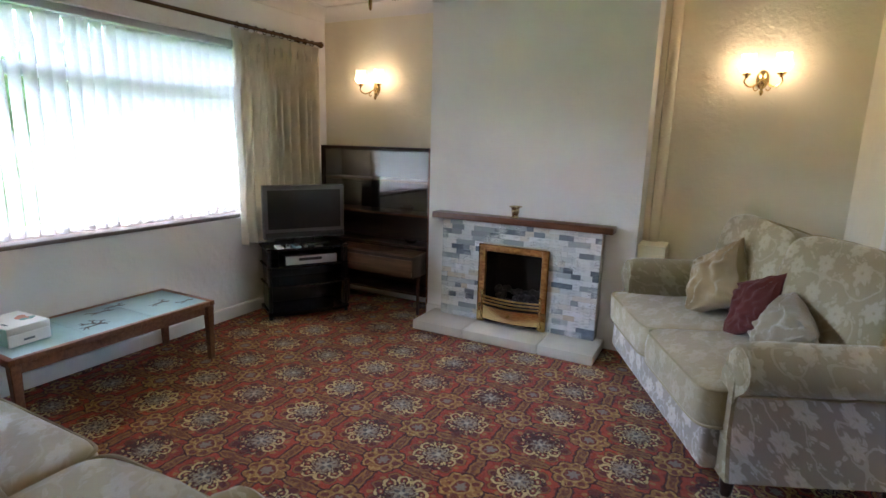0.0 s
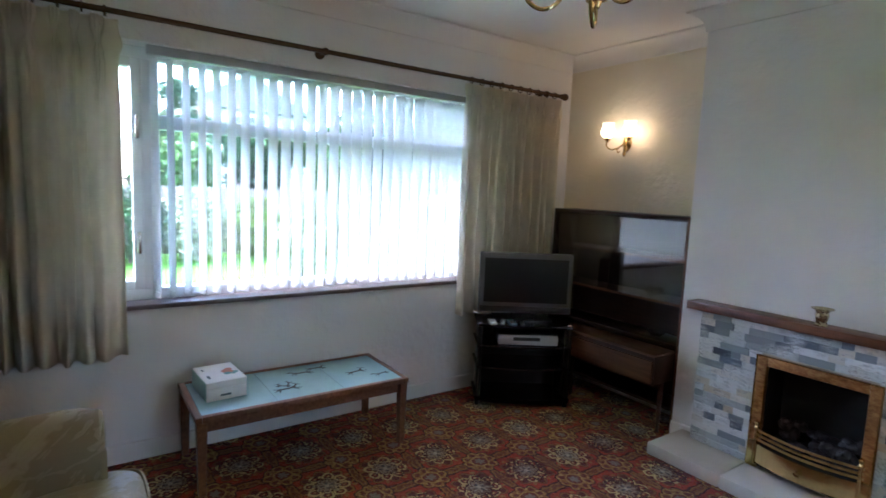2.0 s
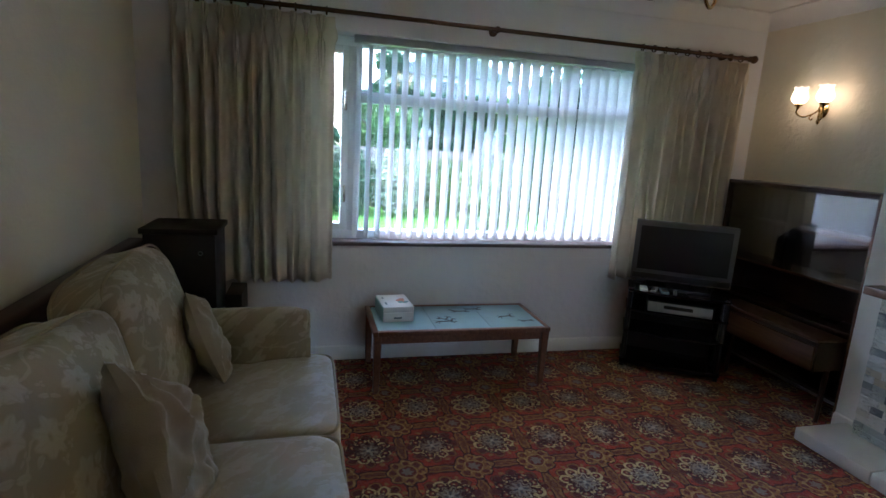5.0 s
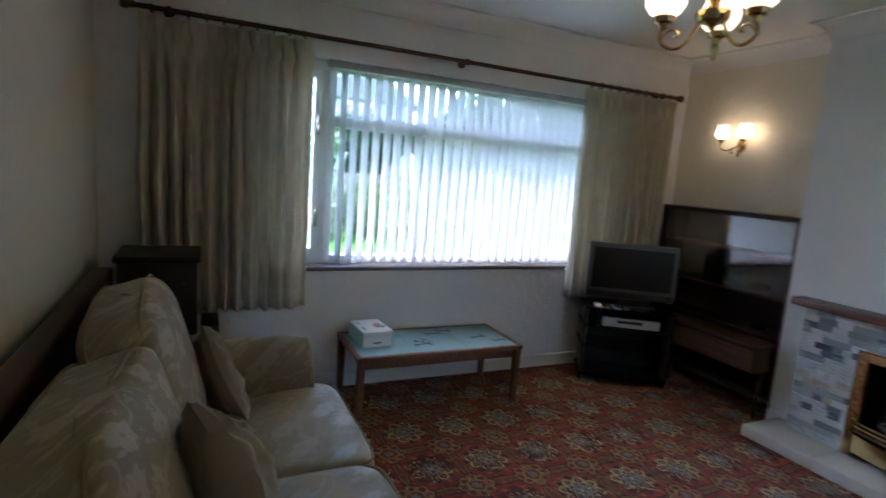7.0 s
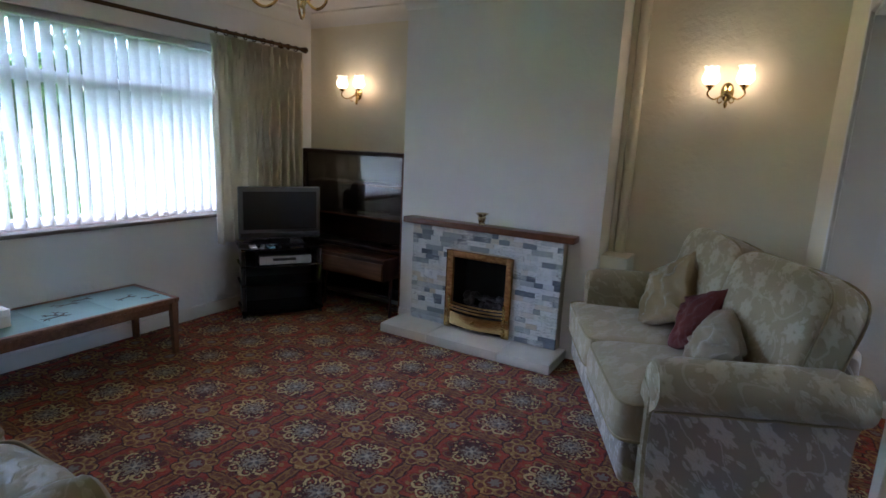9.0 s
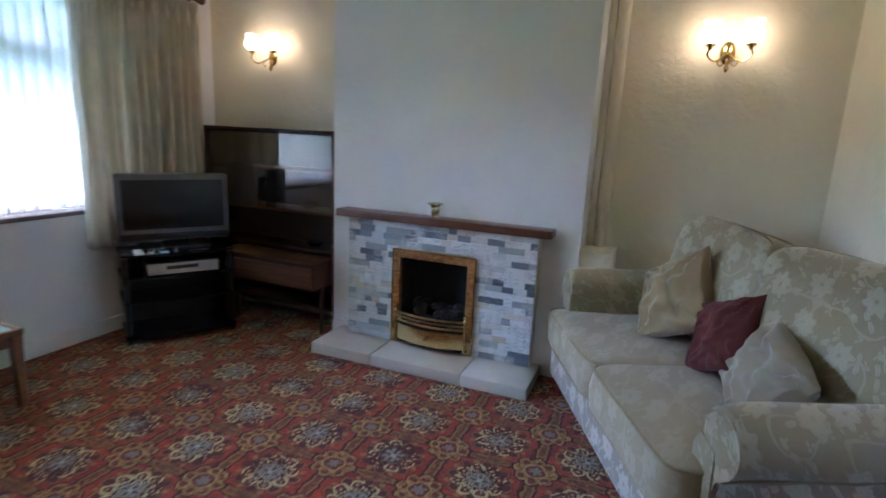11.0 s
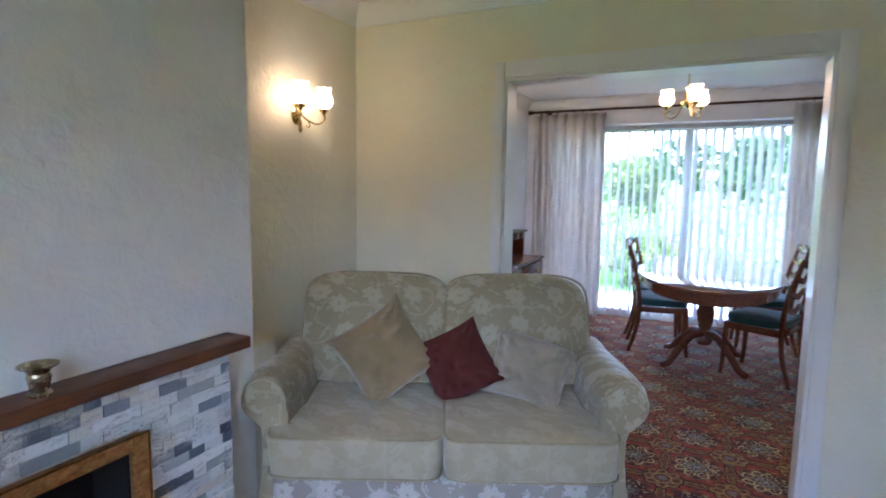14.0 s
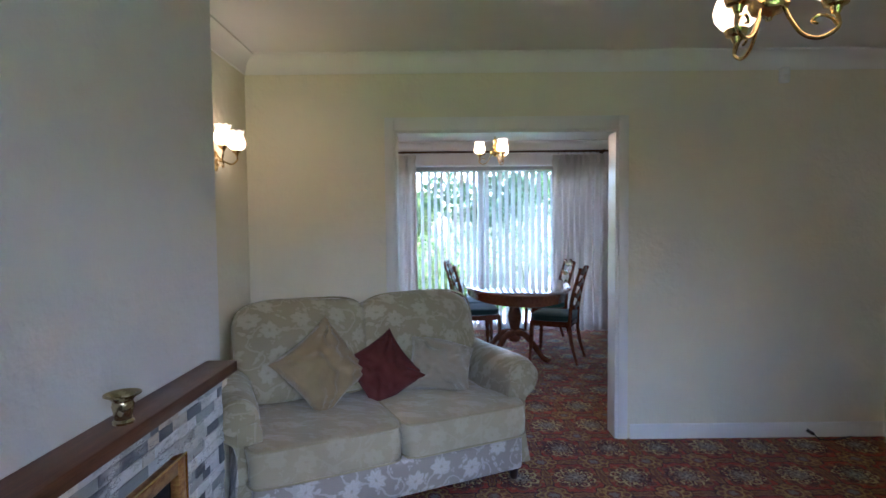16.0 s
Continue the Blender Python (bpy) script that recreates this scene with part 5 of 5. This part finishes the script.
# ---- wall unit in the alcove ----
wu = thing("wall_unit", pose(-2.645, 3.975, 0), "dark mahogany wall unit with glass doors, shelves and a drawer", "wall unit")
uw, ud, uh = 0.532, 0.13, 1.33
for s in (-1, 1):
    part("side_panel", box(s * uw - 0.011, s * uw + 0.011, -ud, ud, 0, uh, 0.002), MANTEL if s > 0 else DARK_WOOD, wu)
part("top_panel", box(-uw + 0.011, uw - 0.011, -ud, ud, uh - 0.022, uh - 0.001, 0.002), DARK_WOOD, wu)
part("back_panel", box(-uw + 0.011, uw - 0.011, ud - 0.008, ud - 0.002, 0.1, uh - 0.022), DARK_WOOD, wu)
# Upper shelves use lighter teak, standing in for light caught on their edges.
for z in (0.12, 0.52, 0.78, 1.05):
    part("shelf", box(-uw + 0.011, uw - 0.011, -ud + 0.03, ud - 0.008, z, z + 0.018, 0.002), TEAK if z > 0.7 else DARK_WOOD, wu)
for a, b, y in ((-uw + 0.02, 0.06, -ud + 0.016), (-0.02, uw - 0.02, -ud + 0.006)):
    part("sliding_door", box(a, b, y, y + 0.005, 0.80, uh - 0.03), SMOKED, wu, "sliding glass door")
dr = part("drawer_unit", box(-0.25, uw - 0.014, -ud - 0.20, -ud - 0.004, 0.33, 0.50, 0.004), DARK_WOOD, wu)
part("drawer_front", box(-0.24, uw - 0.024, -ud - 0.215, -ud - 0.199, 0.34, 0.475, 0.003), DRAWER_WOOD, dr, "walnut drawer front")
part("desk_top", box(-0.262, uw - 0.013, -ud - 0.21, -ud - 0.002, 0.501, 0.516, 0.003), DRAWER_WOOD, dr, "walnut shelf top")
for x in (-0.22, uw - 0.05):
    part("leg", tube([(x, -ud - 0.06, 0.33), (x, -ud - 0.06, 0.0)], [0.018, 0.011], 8), DARK_WOOD, wu)
for i, (x, w, h) in enumerate(((0.25, 0.16, 0.05), (0.3, 0.12, 0.03))):
    pl = thing("glass_dish", wu.matrix_world @ pose(x, -0.0, 0.798 if i == 0 else 0.538), "small glass dish on the wall unit shelf", "dish")
    part("bowl", lathe([(0.03, 0), (0.03, 0.004), (0.05, 0.02), (w / 2, h), (w / 2 - 0.004, h), (0.04, 0.018)], 20), CHROME, pl)

# ---- dark cabinet and settle by the long sofa ----
hf = thing("dark_cabinet", pose(-2.92, 0.29, 0), "tall black-stained cabinet in the window corner", "cabinet")
part("body", box(-0.16, 0.16, -0.165, 0.165, 0.0, 0.94, 0.004), EBONY, hf)
part("top", box(-0.175, 0.175, -0.18, 0.18, 0.941, 0.97, 0.006), EBONY, hf)
part("plinth", box(-0.26, 0.0, 0.182, 0.27, 0.0, 0.58, 0.004), EBONY, hf)
for z in (0.3, 0.62, 0.85):
    part("drawer_knob", lathe([(0.006, 0), (0.006, 0.012), (0.012, 0.018), (0.008, 0.026), (0, 0.027)], 12, m=pose(0.16, 0.1, z, 0, 90)), BLACK, hf)
hb = thing("wooden_settle_back", pose(-1.95, 0.045, 0), "dark wooden panel rail standing behind the sofa", "panel rail")
part("top_rail", box(-0.97, 1.0, -0.035, 0.05, 0.70, 0.895, 0.02, 4), EBONY_RED, hb)
part("bottom_rail", box(-1.0, 1.0, -0.018, 0.018, 0.2, 0.3, 0.006), DARK_WOOD, hb)
for x in (-1.0, 1.02):
    part("post", box(x - 0.03, x + 0.03, -0.028, 0.028, 0.0, 0.865, 0.02, 3), DARK_WOOD, hb)


# ---- dining room ----
DT = pose(2.78, 2.10, 0)
dt = thing("dining_table", DT, "oval mahogany pedestal dining table with a glossy top", "dining table")


def oval(a, b, z0, z1, seg=48, bev=0.006):
    bm = bmesh.new()
    lathe([(1 - 0.012, z0), (1, z0 + bev), (1, z1 - bev), (1 - 0.01, z1)], seg, bm=bm)
    bmesh.ops.transform(bm, matrix=Matrix.Diagonal((a, b, 1, 1)), verts=bm.verts)
    return bm


POLISHED = wood("polished_mahogany", (0.13, 0.035, 0.016), (0.24, 0.08, 0.04), 0.09)
POLISHED.node_tree.nodes["Principled BSDF"].inputs["Specular IOR Level"].default_value = 0.9
POLISHED.node_tree.nodes["Principled BSDF"].inputs["Coat Weight"].default_value = 1.0
POLISHED.node_tree.nodes["Bump"].inputs["Strength"].default_value = 0.008
part("tabletop", oval(1.06, 0.55, 0.768, 0.795), POLISHED, dt, "highly polished oval tabletop")
part("apron", oval(1.0, 0.50, 0.68, 0.7675), MAHOGANY, dt)
part("pedestal", lathe([(0.05, 0.17), (0.07, 0.2), (0.05, 0.24), (0.045, 0.3), (0.065, 0.38), (0.072, 0.44), (0.05, 0.54), (0.045, 0.6), (0.09, 0.679)], 24), MAHOGANY, dt, "turned pedestal column")
for k in range(4):
    a = radians(45 + 90 * k)
    c, s = math.cos(a), math.sin(a)
    pts = curve_points([(0.03, 0.27), (0.14, 0.25), (0.26, 0.15), (0.36, 0.05), (0.43, 0.03)], 5)
    part("splayed_leg", tube([(p.x * c, p.x * s, p.y) for p in pts], [0.036 - 0.012 * i / (len(pts) - 1) for i in range(len(pts))], 10), MAHOGANY, dt, "splayed pedestal leg")


def dining_chair():
    c = thing("dining_chair", pose(0, 0, 0), "mahogany ladder-back dining chair with a dark green seat", "chair", "chairs round the dining table")
    part("seat", puffed(0.46, 0.42, 0.075, 0.35, 0.01, 12), GREEN_SEAT, c, "dark green padded seat", m=pose(0, 0, 0.465))
    fr = box(-0.215, 0.215, -0.205, -0.185, 0.375, 0.43, 0.004)
    box(-0.205, 0.205, 0.185, 0.205, 0.375, 0.43, 0.004, bm=fr)
    for s in (-1, 1):
        box(s * 0.205 - 0.01, s * 0.205 + 0.01, -0.185, 0.185, 0.375, 0.43, 0.004, bm=fr)
    part("seat_frame", fr, MAHOGANY, c)
    for s in (-1, 1):
        pts = curve_points([(s * 0.20, -0.19, 0.43), (s * 0.205, -0.2, 0.25), (s * 0.205, -0.205, 0.1), (s * 0.21, -0.215, 0.0)], 4)
        part("leg", tube(pts, [0.024 - 0.01 * i / (len(pts) - 1) for i in range(len(pts))], 8), MAHOGANY, c)
        pts = curve_points([(s * 0.20, 0.27, 0.0), (s * 0.20, 0.21, 0.22), (s * 0.20, 0.195, 0.45), (s * 0.205, 0.225, 0.7), (s * 0.21, 0.30, 0.97)], 5)
        part("back_post", tube(pts, [0.014 + 0.006 * math.sin(math.pi * i / (len(pts) - 1)) for i in range(len(pts))], 8), MAHOGANY, c)
    for i, z in enumerate((0.58, 0.70, 0.82, 0.94)):
        y = 0.205 + 0.085 * ((z - 0.5) / 0.45) ** 1.5
        bm = bmesh.new()
        n = 18
        rows = []
        for k in range(n + 1):
            u = k / n
            wv = 0.018 * math.cos(2 * math.pi * u * 2) * (1 if 0.1 < u < 0.9 else 0.6)
            yy = y + 0.022 * math.sin(math.pi * u)
            h = 0.017 + 0.006 * math.sin(math.pi * u) + (0.008 if i == 3 else 0)
            rows.append([bm.verts.new((-0.2 + 0.4 * u, yy + d, z + wv + e * h)) for d, e in ((-0.008, -1), (-0.008, 1), (0.008, 1), (0.008, -1))])
        for a, b in zip(rows, rows[1:]):
            for k in range(4):
                bm.faces.new((a[k], a[(k + 1) % 4], b[(k + 1) % 4], b[k]))
        bm.faces.new(rows[0]), bm.faces.new(rows[-1][::-1])
        part("ladder_rung", bm, MAHOGANY, c, "wavy pierced ladder rung")
    return c


ch = dining_chair()
ch.matrix_world = pose(3.08, 2.47, 0, 0, 0, 8)
for x, y, r in ((3.62, 2.52, -6), (2.68, 1.69, 155), (3.55, 1.62, 182)):
    copy_thing(ch, pose(x, y, 0, 0, 0, r))

# writing bureau against the north wall of the dining room
bu = thing("bureau", pose(2.71, 3.90, 0), "mahogany bureau with small drawers and a shaped gallery", "bureau")
bwid = 0.755
part("carcass", box(-bwid, bwid, -0.2, 0.205, 0.06, 0.72, 0.004), MAHOGANY, bu)
part("desk_top", box(-bwid - 0.015, bwid + 0.015, -0.22, 0.205, 0.721, 0.745, 0.005), MAHOGANY, bu)
part("plinth", box(-bwid - 0.01, bwid + 0.01, -0.205, 0.2, 0.0, 0.059, 0.004), MAHOGANY, bu)
part("hutch_back", box(-bwid + 0.02, bwid - 0.02, 0.185, 0.205, 0.746, 1.0, 0.002), MAHOGANY, bu)
for s in (-1, 1):
    part("hutch_side", box(s * (bwid - 0.03) - 0.01, s * (bwid - 0.03) + 0.01, 0.0, 0.184, 0.746, 0.93, 0.002), MAHOGANY, bu)
part("hutch_shelf", box(-bwid + 0.005, bwid - 0.005, -0.03, 0.205, 1.001, 1.02, 0.003), MAHOGANY, bu)
part("drawer_row", box(-bwid + 0.02, bwid - 0.02, 0.0, 0.184, 0.931, 1.0, 0.002), MAHOGANY, bu)
for i in range(8):
    x = -bwid + 0.035 + (2 * bwid - 0.07) * (i + 0.5) / 8
    d = part("small_drawer", box(x - 0.07, x + 0.07, -0.012, -0.001, 0.937, 0.994, 0.003), MAHOGANY, bu)
    part("knob", lathe([(0.004, 0), (0.004, 0.008), (0.007, 0.012), (0, 0.017)], 8, m=pose(x, -0.012, 0.965, 90)), BRASS, d)
gal = [(-bwid + 0.01, 1.021), (-bwid + 0.01, 1.07), (-bwid + 0.03, 1.12), (-bwid + 0.07, 1.15), (-bwid + 0.11, 1.15), (-bwid + 0.14, 1.12), (-bwid + 0.19, 1.095), (bwid - 0.19, 1.095), (bwid - 0.14, 1.12), (bwid - 0.11, 1.15), (bwid - 0.07, 1.15), (bwid - 0.03, 1.12), (bwid - 0.01, 1.07), (bwid - 0.01, 1.021)]
part("gallery", prism(gal, (0.187, 0.204)), MAHOGANY, bu, "shaped wooden back gallery")
for r, (z0, z1) in enumerate(((0.52, 0.705), (0.30, 0.505), (0.075, 0.285))):
    for s in (-1, 1):
        x0, x1 = sorted((s * 0.012, s * (bwid - 0.02)))
        d = part("drawer", box(x0, x1, -0.214, -0.201, z0, z1, 0.004), MAHOGANY, bu)
        for q in (0.25, 0.75):
            xc, zc = x0 + (x1 - x0) * q, (z0 + z1) / 2
            h = tube(curve_points([(xc - 0.03, -0.214, zc + 0.008), (xc - 0.028, -0.235, zc - 0.004), (xc, -0.24, zc - 0.014), (xc + 0.028, -0.235, zc - 0.004), (xc + 0.03, -0.214, zc + 0.008)], 3), 0.004, 6)
            box(xc - 0.04, xc + 0.04, -0.217, -0.213, zc - 0.016, zc + 0.02, 0.001, bm=h)
            part("handle", h, BRASS, d, "brass swan-neck handle")

# small fittings on the east wall
se = thing("alarm_sensor", pose(E, 0.68, 2.34), "small white motion detector high on the wall", "sensor")
part("body", box(-0.04, -0.001, -0.03, 0.03, -0.05, 0.05, 0.012, 3), UPVC, se)
part("lens", box(-0.044, -0.039, -0.02, 0.02, -0.035, 0.0, 0.004), CARD, se)
cb = thing("aerial_cable", pose(E - 0.03, 0.5, 0.0), "short black cable end by the baseboard", "cable")
part("plug", tube([(0, 0.0, 0.055), (-0.03, -0.03, 0.035)], 0.011, 8), BLACK, cb)
part("lead", tube(curve_points([(-0.03, -0.03, 0.035), (-0.05, -0.06, 0.01), (-0.04, -0.16, 0.006), (0.005, -0.3, 0.006)], 6), 0.004, 6), BLACK, cb)


# ---- the garden ----
structure("ground", [(-120, W - 0.31, -120, 120, -0.45, -0.25), (DE + 0.31, 120, -120, 120, -0.45, -0.25), (W - 0.31, DE + 0.31, -120, S - 0.31, -0.45, -0.25), (W - 0.31, DE + 0.31, N + 0.31, 120, -0.45, -0.25)], LAWN, "bright green mown lawn around the house", "lawn")
structure("patio", [(DE + 0.31, DE + 1.9, -3, 8, -0.249, -0.06)], SLAB, "pale concrete patio outside the dining room", "patio")


def leaf_mesh(name, mat, n, rx, ry, rz, leaf, seed, hollow=0.5):
    rnd = random.Random(seed)
    vs, fs = [], []
    for i in range(n):
        while True:
            p = Vector((rnd.uniform(-1, 1), rnd.uniform(-1, 1), rnd.uniform(-1, 1)))
            if hollow < p.length < 1 + 0.35 * noise.noise(p * 2.5 + Vector((seed, 0, 0))):
                break
        c = Vector((p.x * rx, p.y * ry, p.z * rz))
        q = Euler((rnd.uniform(0, 6.3), rnd.uniform(0, 6.3), rnd.uniform(0, 6.3))).to_matrix()
        s = leaf * rnd.uniform(0.6, 1.4)
        b = len(vs)
        for v in ((-1, 0, 0), (0, -0.4, 0.1), (1, 0, 0), (0, 0.4, 0.1)):
            vs.append(c + q @ Vector(v) * s)
        fs.append((b, b + 1, b + 2, b + 3))
    me = bpy.data.meshes.new(name)
    me.from_pydata([tuple(v) for v in vs], [], fs)
    me.materials.append(mat)
    return me


def bush(x, y, r, h, mat, seed, label):
    b = thing("bush", pose(x, y, -0.25), label, "bush")
    o = new("foliage", leaf_mesh("foliage", mat, 2600, r, r, h / 2, 0.055, seed))
    o.parent = b
    o.matrix_local = pose(0, 0, h / 2)
    rnd = random.Random(seed)
    for i in range(3):
        a = rnd.uniform(0, 6.3)
        part("stem", tube([(0, 0, 0), (0.3 * r * math.cos(a), 0.3 * r * math.sin(a), h * 0.6)], [0.03, 0.012], 6), BARK, b)
    return b


def tree(x, y, h, r, mat, seed, label):
    t = thing("tree", pose(x, y, -0.25), label, "tree")
    rnd = random.Random(seed)
    part("trunk", tube(curve_points([(0, 0, 0), (0.08, 0.05, h * 0.25), (-0.05, 0.1, h * 0.5), (0.1, 0, h * 0.8)], 4), [0.16 - 0.12 * i / 12 for i in range(13)], 8), BARK, t)
    for i in range(7):
        a, z = rnd.uniform(0, 6.3), h * rnd.uniform(0.35, 0.7)
        e = Vector((math.cos(a) * r * 0.8, math.sin(a) * r * 0.8, z + h * 0.2))
        part("limb", tube([(0, 0.05, z), tuple(e * 0.5 + Vector((0, 0, z * 0.5 + 0.1))), tuple(e)], [0.06, 0.04, 0.015], 6), BARK, t)
    vs, fs = [], []
    for k in range(9):
        p = Vector((rnd.uniform(-0.6, 0.6) * r, rnd.uniform(-0.6, 0.6) * r, h * rnd.uniform(0.5, 0.95)))
        me = leaf_mesh("clump", mat, 900, r * 0.5, r * 0.5, r * 0.38, 0.10, seed * 11 + k, 0.2)
        b = len(vs)
        vs += [tuple(v.co + p) for v in me.vertices]
        fs += [tuple(b + i for i in f.vertices) for f in me.polygons]
        bpy.data.meshes.remove(me)
    me = bpy.data.meshes.new("crown")
    me.from_pydata(vs, [], fs)
    me.materials.append(mat)
    o = new("crown", me)
    o.parent = t
    return t


def fence(x, y0, y1, h, label):
    f = thing("fence", pose(x, (y0 + y1) / 2, -0.25), label, "fence")
    n = int((y1 - y0) / 0.14)
    me = finish("board", box(-0.01, 0.01, -0.066, 0.066, 0.03, h, 0.003), FENCE)
    for i in range(n):
        o = new("board", me)
        o.parent = f
        o.matrix_local = pose(random.uniform(-0.004, 0.004), y0 - (y0 + y1) / 2 + 0.07 + i * 0.14, 0)
    for z in (0.3, h - 0.25):
        part("rail", box(-0.05, -0.012, -(y1 - y0) / 2, (y1 - y0) / 2, z, z + 0.08), FENCE, f)
    k = int((y1 - y0) / 1.9)
    for i in range(k + 1):
        y = -(y1 - y0) / 2 + i * (y1 - y0) / k
        part("post", box(-0.14, -0.051, y - 0.045, y + 0.045, 0, h + 0.08, 0.006), FENCE, f)
    return f


fence(-13.2, -14, 18, 1.5, "weathered brown board fence at the lawn's end")
for i, (x, y, r, h, mt) in enumerate(((-12.2, -1.4, 0.9, 1.3, LEAF), (-12.3, 0.4, 0.9, 1.4, LEAF_C), (-12.2, 1.7, 0.75, 1.45, LEAF_C), (-12.1, 2.9, 0.7, 1.5, LEAF_W), (-12.2, 4.1, 0.8, 1.35, LEAF_B), (-11.6, 5.4, 0.6, 1.3, LEAF_W), (-9.0, 4.0, 0.5, 1.5, LEAF_W), (-11.9, 6.6, 1.0, 2.0, LEAF_C), (-12, 8.4, 1.1, 1.9, LEAF), (-12, 10.5, 1.2, 2.2, LEAF_B), (-12.2, -3.6, 1.0, 1.5, LEAF_C), (-12.2, -6, 1.0, 1.7, LEAF_B))):
    bush(x, y, r, h, mt, i + 1, "leafy garden shrub in front of the fence")
for i, (x, y, h, r, mt) in enumerate(((-15.2, 0.4, 3.0, 1.3, LEAF_C), (-15.0, 2.6, 2.7, 1.25, LEAF), (-15.3, 4.7, 2.9, 1.2, LEAF_C), (-15.0, 6.9, 3.0, 1.3, LEAF), (-16.5, 9.2, 4.0, 1.8, LEAF_C), (-15.6, -3.4, 4.2, 1.9, LEAF), (-20.5, 3.9, 5.0, 1.3, LEAF_C), (-21, 12.6, 5.6, 2.2, LEAF_C))):
    tree(x, y, h, r, mt, i + 3, "leafy tree beyond the garden fence")
# Pale leaves put the bright haze beyond the patio door into the colour.
for i, (x, y, r, h, mt) in enumerate(((9.6, -1.6, 1.3, 2.2, LEAF_B), (9.8, 0.3, 1.3, 2.1, LEAF_W), (9.8, 2.1, 1.2, 1.7, LEAF_W), (9.6, 3.8, 1.2, 1.4, LEAF_B), (9.8, 5.6, 1.3, 1.4, LEAF_W), (8.2, 1.2, 0.7, 1.0, LEAF_W), (8.1, 2.9, 0.7, 0.9, LEAF_B), (8.3, 4.4, 0.6, 0.8, LEAF_W))):
    bush(x, y, r, h, mt, i + 40, "rounded green shrub beyond the patio, paled for bright haze")
for i, (x, y, h, r, mt) in enumerate(((16.5, -1.6, 4.2, 2.2, LEAF), (16.0, 1.4, 3.2, 2.0, LEAF_C), (17.5, 4.6, 2.6, 1.8, LEAF_B), (18, 8.5, 3.2, 2.0, LEAF))):
    tree(x, y, h, r, mt, i + 20, "broad garden tree behind the patio")


def bungalow(x, y, rz, w, d, h, label):
    b = thing("house", pose(x, y, -0.25, 0, 0, rz), label, "house")
    part("wall", box(-d / 2, d / 2, -w / 2, w / 2, 0, h), RENDER_WALL, b)
    part("roof", prism([(-d / 2 - 0.4, h + 0.001), (0, h + d * 0.32), (d / 2 + 0.4, h + 0.001)], (-w / 2 - 0.35, w / 2 + 0.35)), ROOF, b, smooth=False)
    part("fascia", box(d / 2 + 0.38, d / 2 + 0.43, -w / 2 - 0.35, w / 2 + 0.35, h - 0.14, h + 0.06), UPVC, b)
    gable = part("gable_window", box(-0.8, 0.8, -w / 2 - 0.05, -w / 2 - 0.002, h - 1.0, h - 0.15, 0.01), UPVC, b)
    for a in (-0.72, 0.04):
        part("pane", box(a, a + 0.68, -w / 2 - 0.06, -w / 2 - 0.051, h - 0.92, h - 0.23), DARK_GLASS, gable)
    part("bargeboard", prism([(-d / 2 - 0.42, h - 0.14), (-d / 2 - 0.42, h + 0.04), (0, h + d * 0.32 + 0.06), (d / 2 + 0.42, h + 0.04), (d / 2 + 0.42, h - 0.14), (0, h + d * 0.32 - 0.12)], (-w / 2 - 0.40, -w / 2 - 0.352)), UPVC, b, "white bargeboard", smooth=False)
    for yy in (-w * 0.28, w * 0.22):
        wd = part("window", box(d / 2 + 0.002, d / 2 + 0.06, yy - 0.9, yy + 0.9, 1.0, 2.1, 0.01), UPVC, b)
        part("pane", box(d / 2 + 0.061, d / 2 + 0.07, yy - 0.82, yy - 0.04, 1.08, 2.02), DARK_GLASS, wd)
        part("pane", box(d / 2 + 0.061, d / 2 + 0.07, yy + 0.04, yy + 0.82, 1.08, 2.02), DARK_GLASS, wd)
    return b


bungalow(-28, 7.0, 90, 8, 5, 4.6, "pale rendered bungalow with a grey pitched roof")
bungalow(-29, -7, 0, 9, 7, 3.2, "pale rendered bungalow beyond the trees")

# ---- split-face strips, fireplace cladding ----
rs = random.Random(12)
shapes = {}
z, row = 0.073, 0
while z < 0.79:
    h = 0.0375
    h = min(h, 0.82 - z)
    x = -0.583
    while x < 0.60:
        L = rs.choice((0.05, 0.065, 0.08, 0.10, 0.12, 0.15))
        L = min(L, 0.603 - x)
        if 0.603 - x - L < 0.04:
            L = 0.603 - x
        a, b = x, x + L
        spans = [(a, b)]
        if z < FZ - 0.012:
            spans = []
            if a < fx0 + 0.02:
                spans.append((a, min(b, fx0 + 0.02)))
            if b > fx1 - 0.02:
                spans.append((max(a, fx1 - 0.02), b))
        for c, d in spans:
            if d - c < 0.012:
                continue
            proud = rs.uniform(0.0, 0.007)
            key = (round(d - c, 3), round(h, 3), rs.randrange(3))
            if key not in shapes:
                bm = box(0, d - c - 0.0007, 0, 0.03, 0, h - 0.0007, 0.0014, 1)
                shapes[key] = finish("stone_strip", bm, LEDGER, False)
            o = new("stone_strip", shapes[key])
            o.parent = fire
            o.matrix_local = pose(c, -proud, z)
        x += L
    z += h
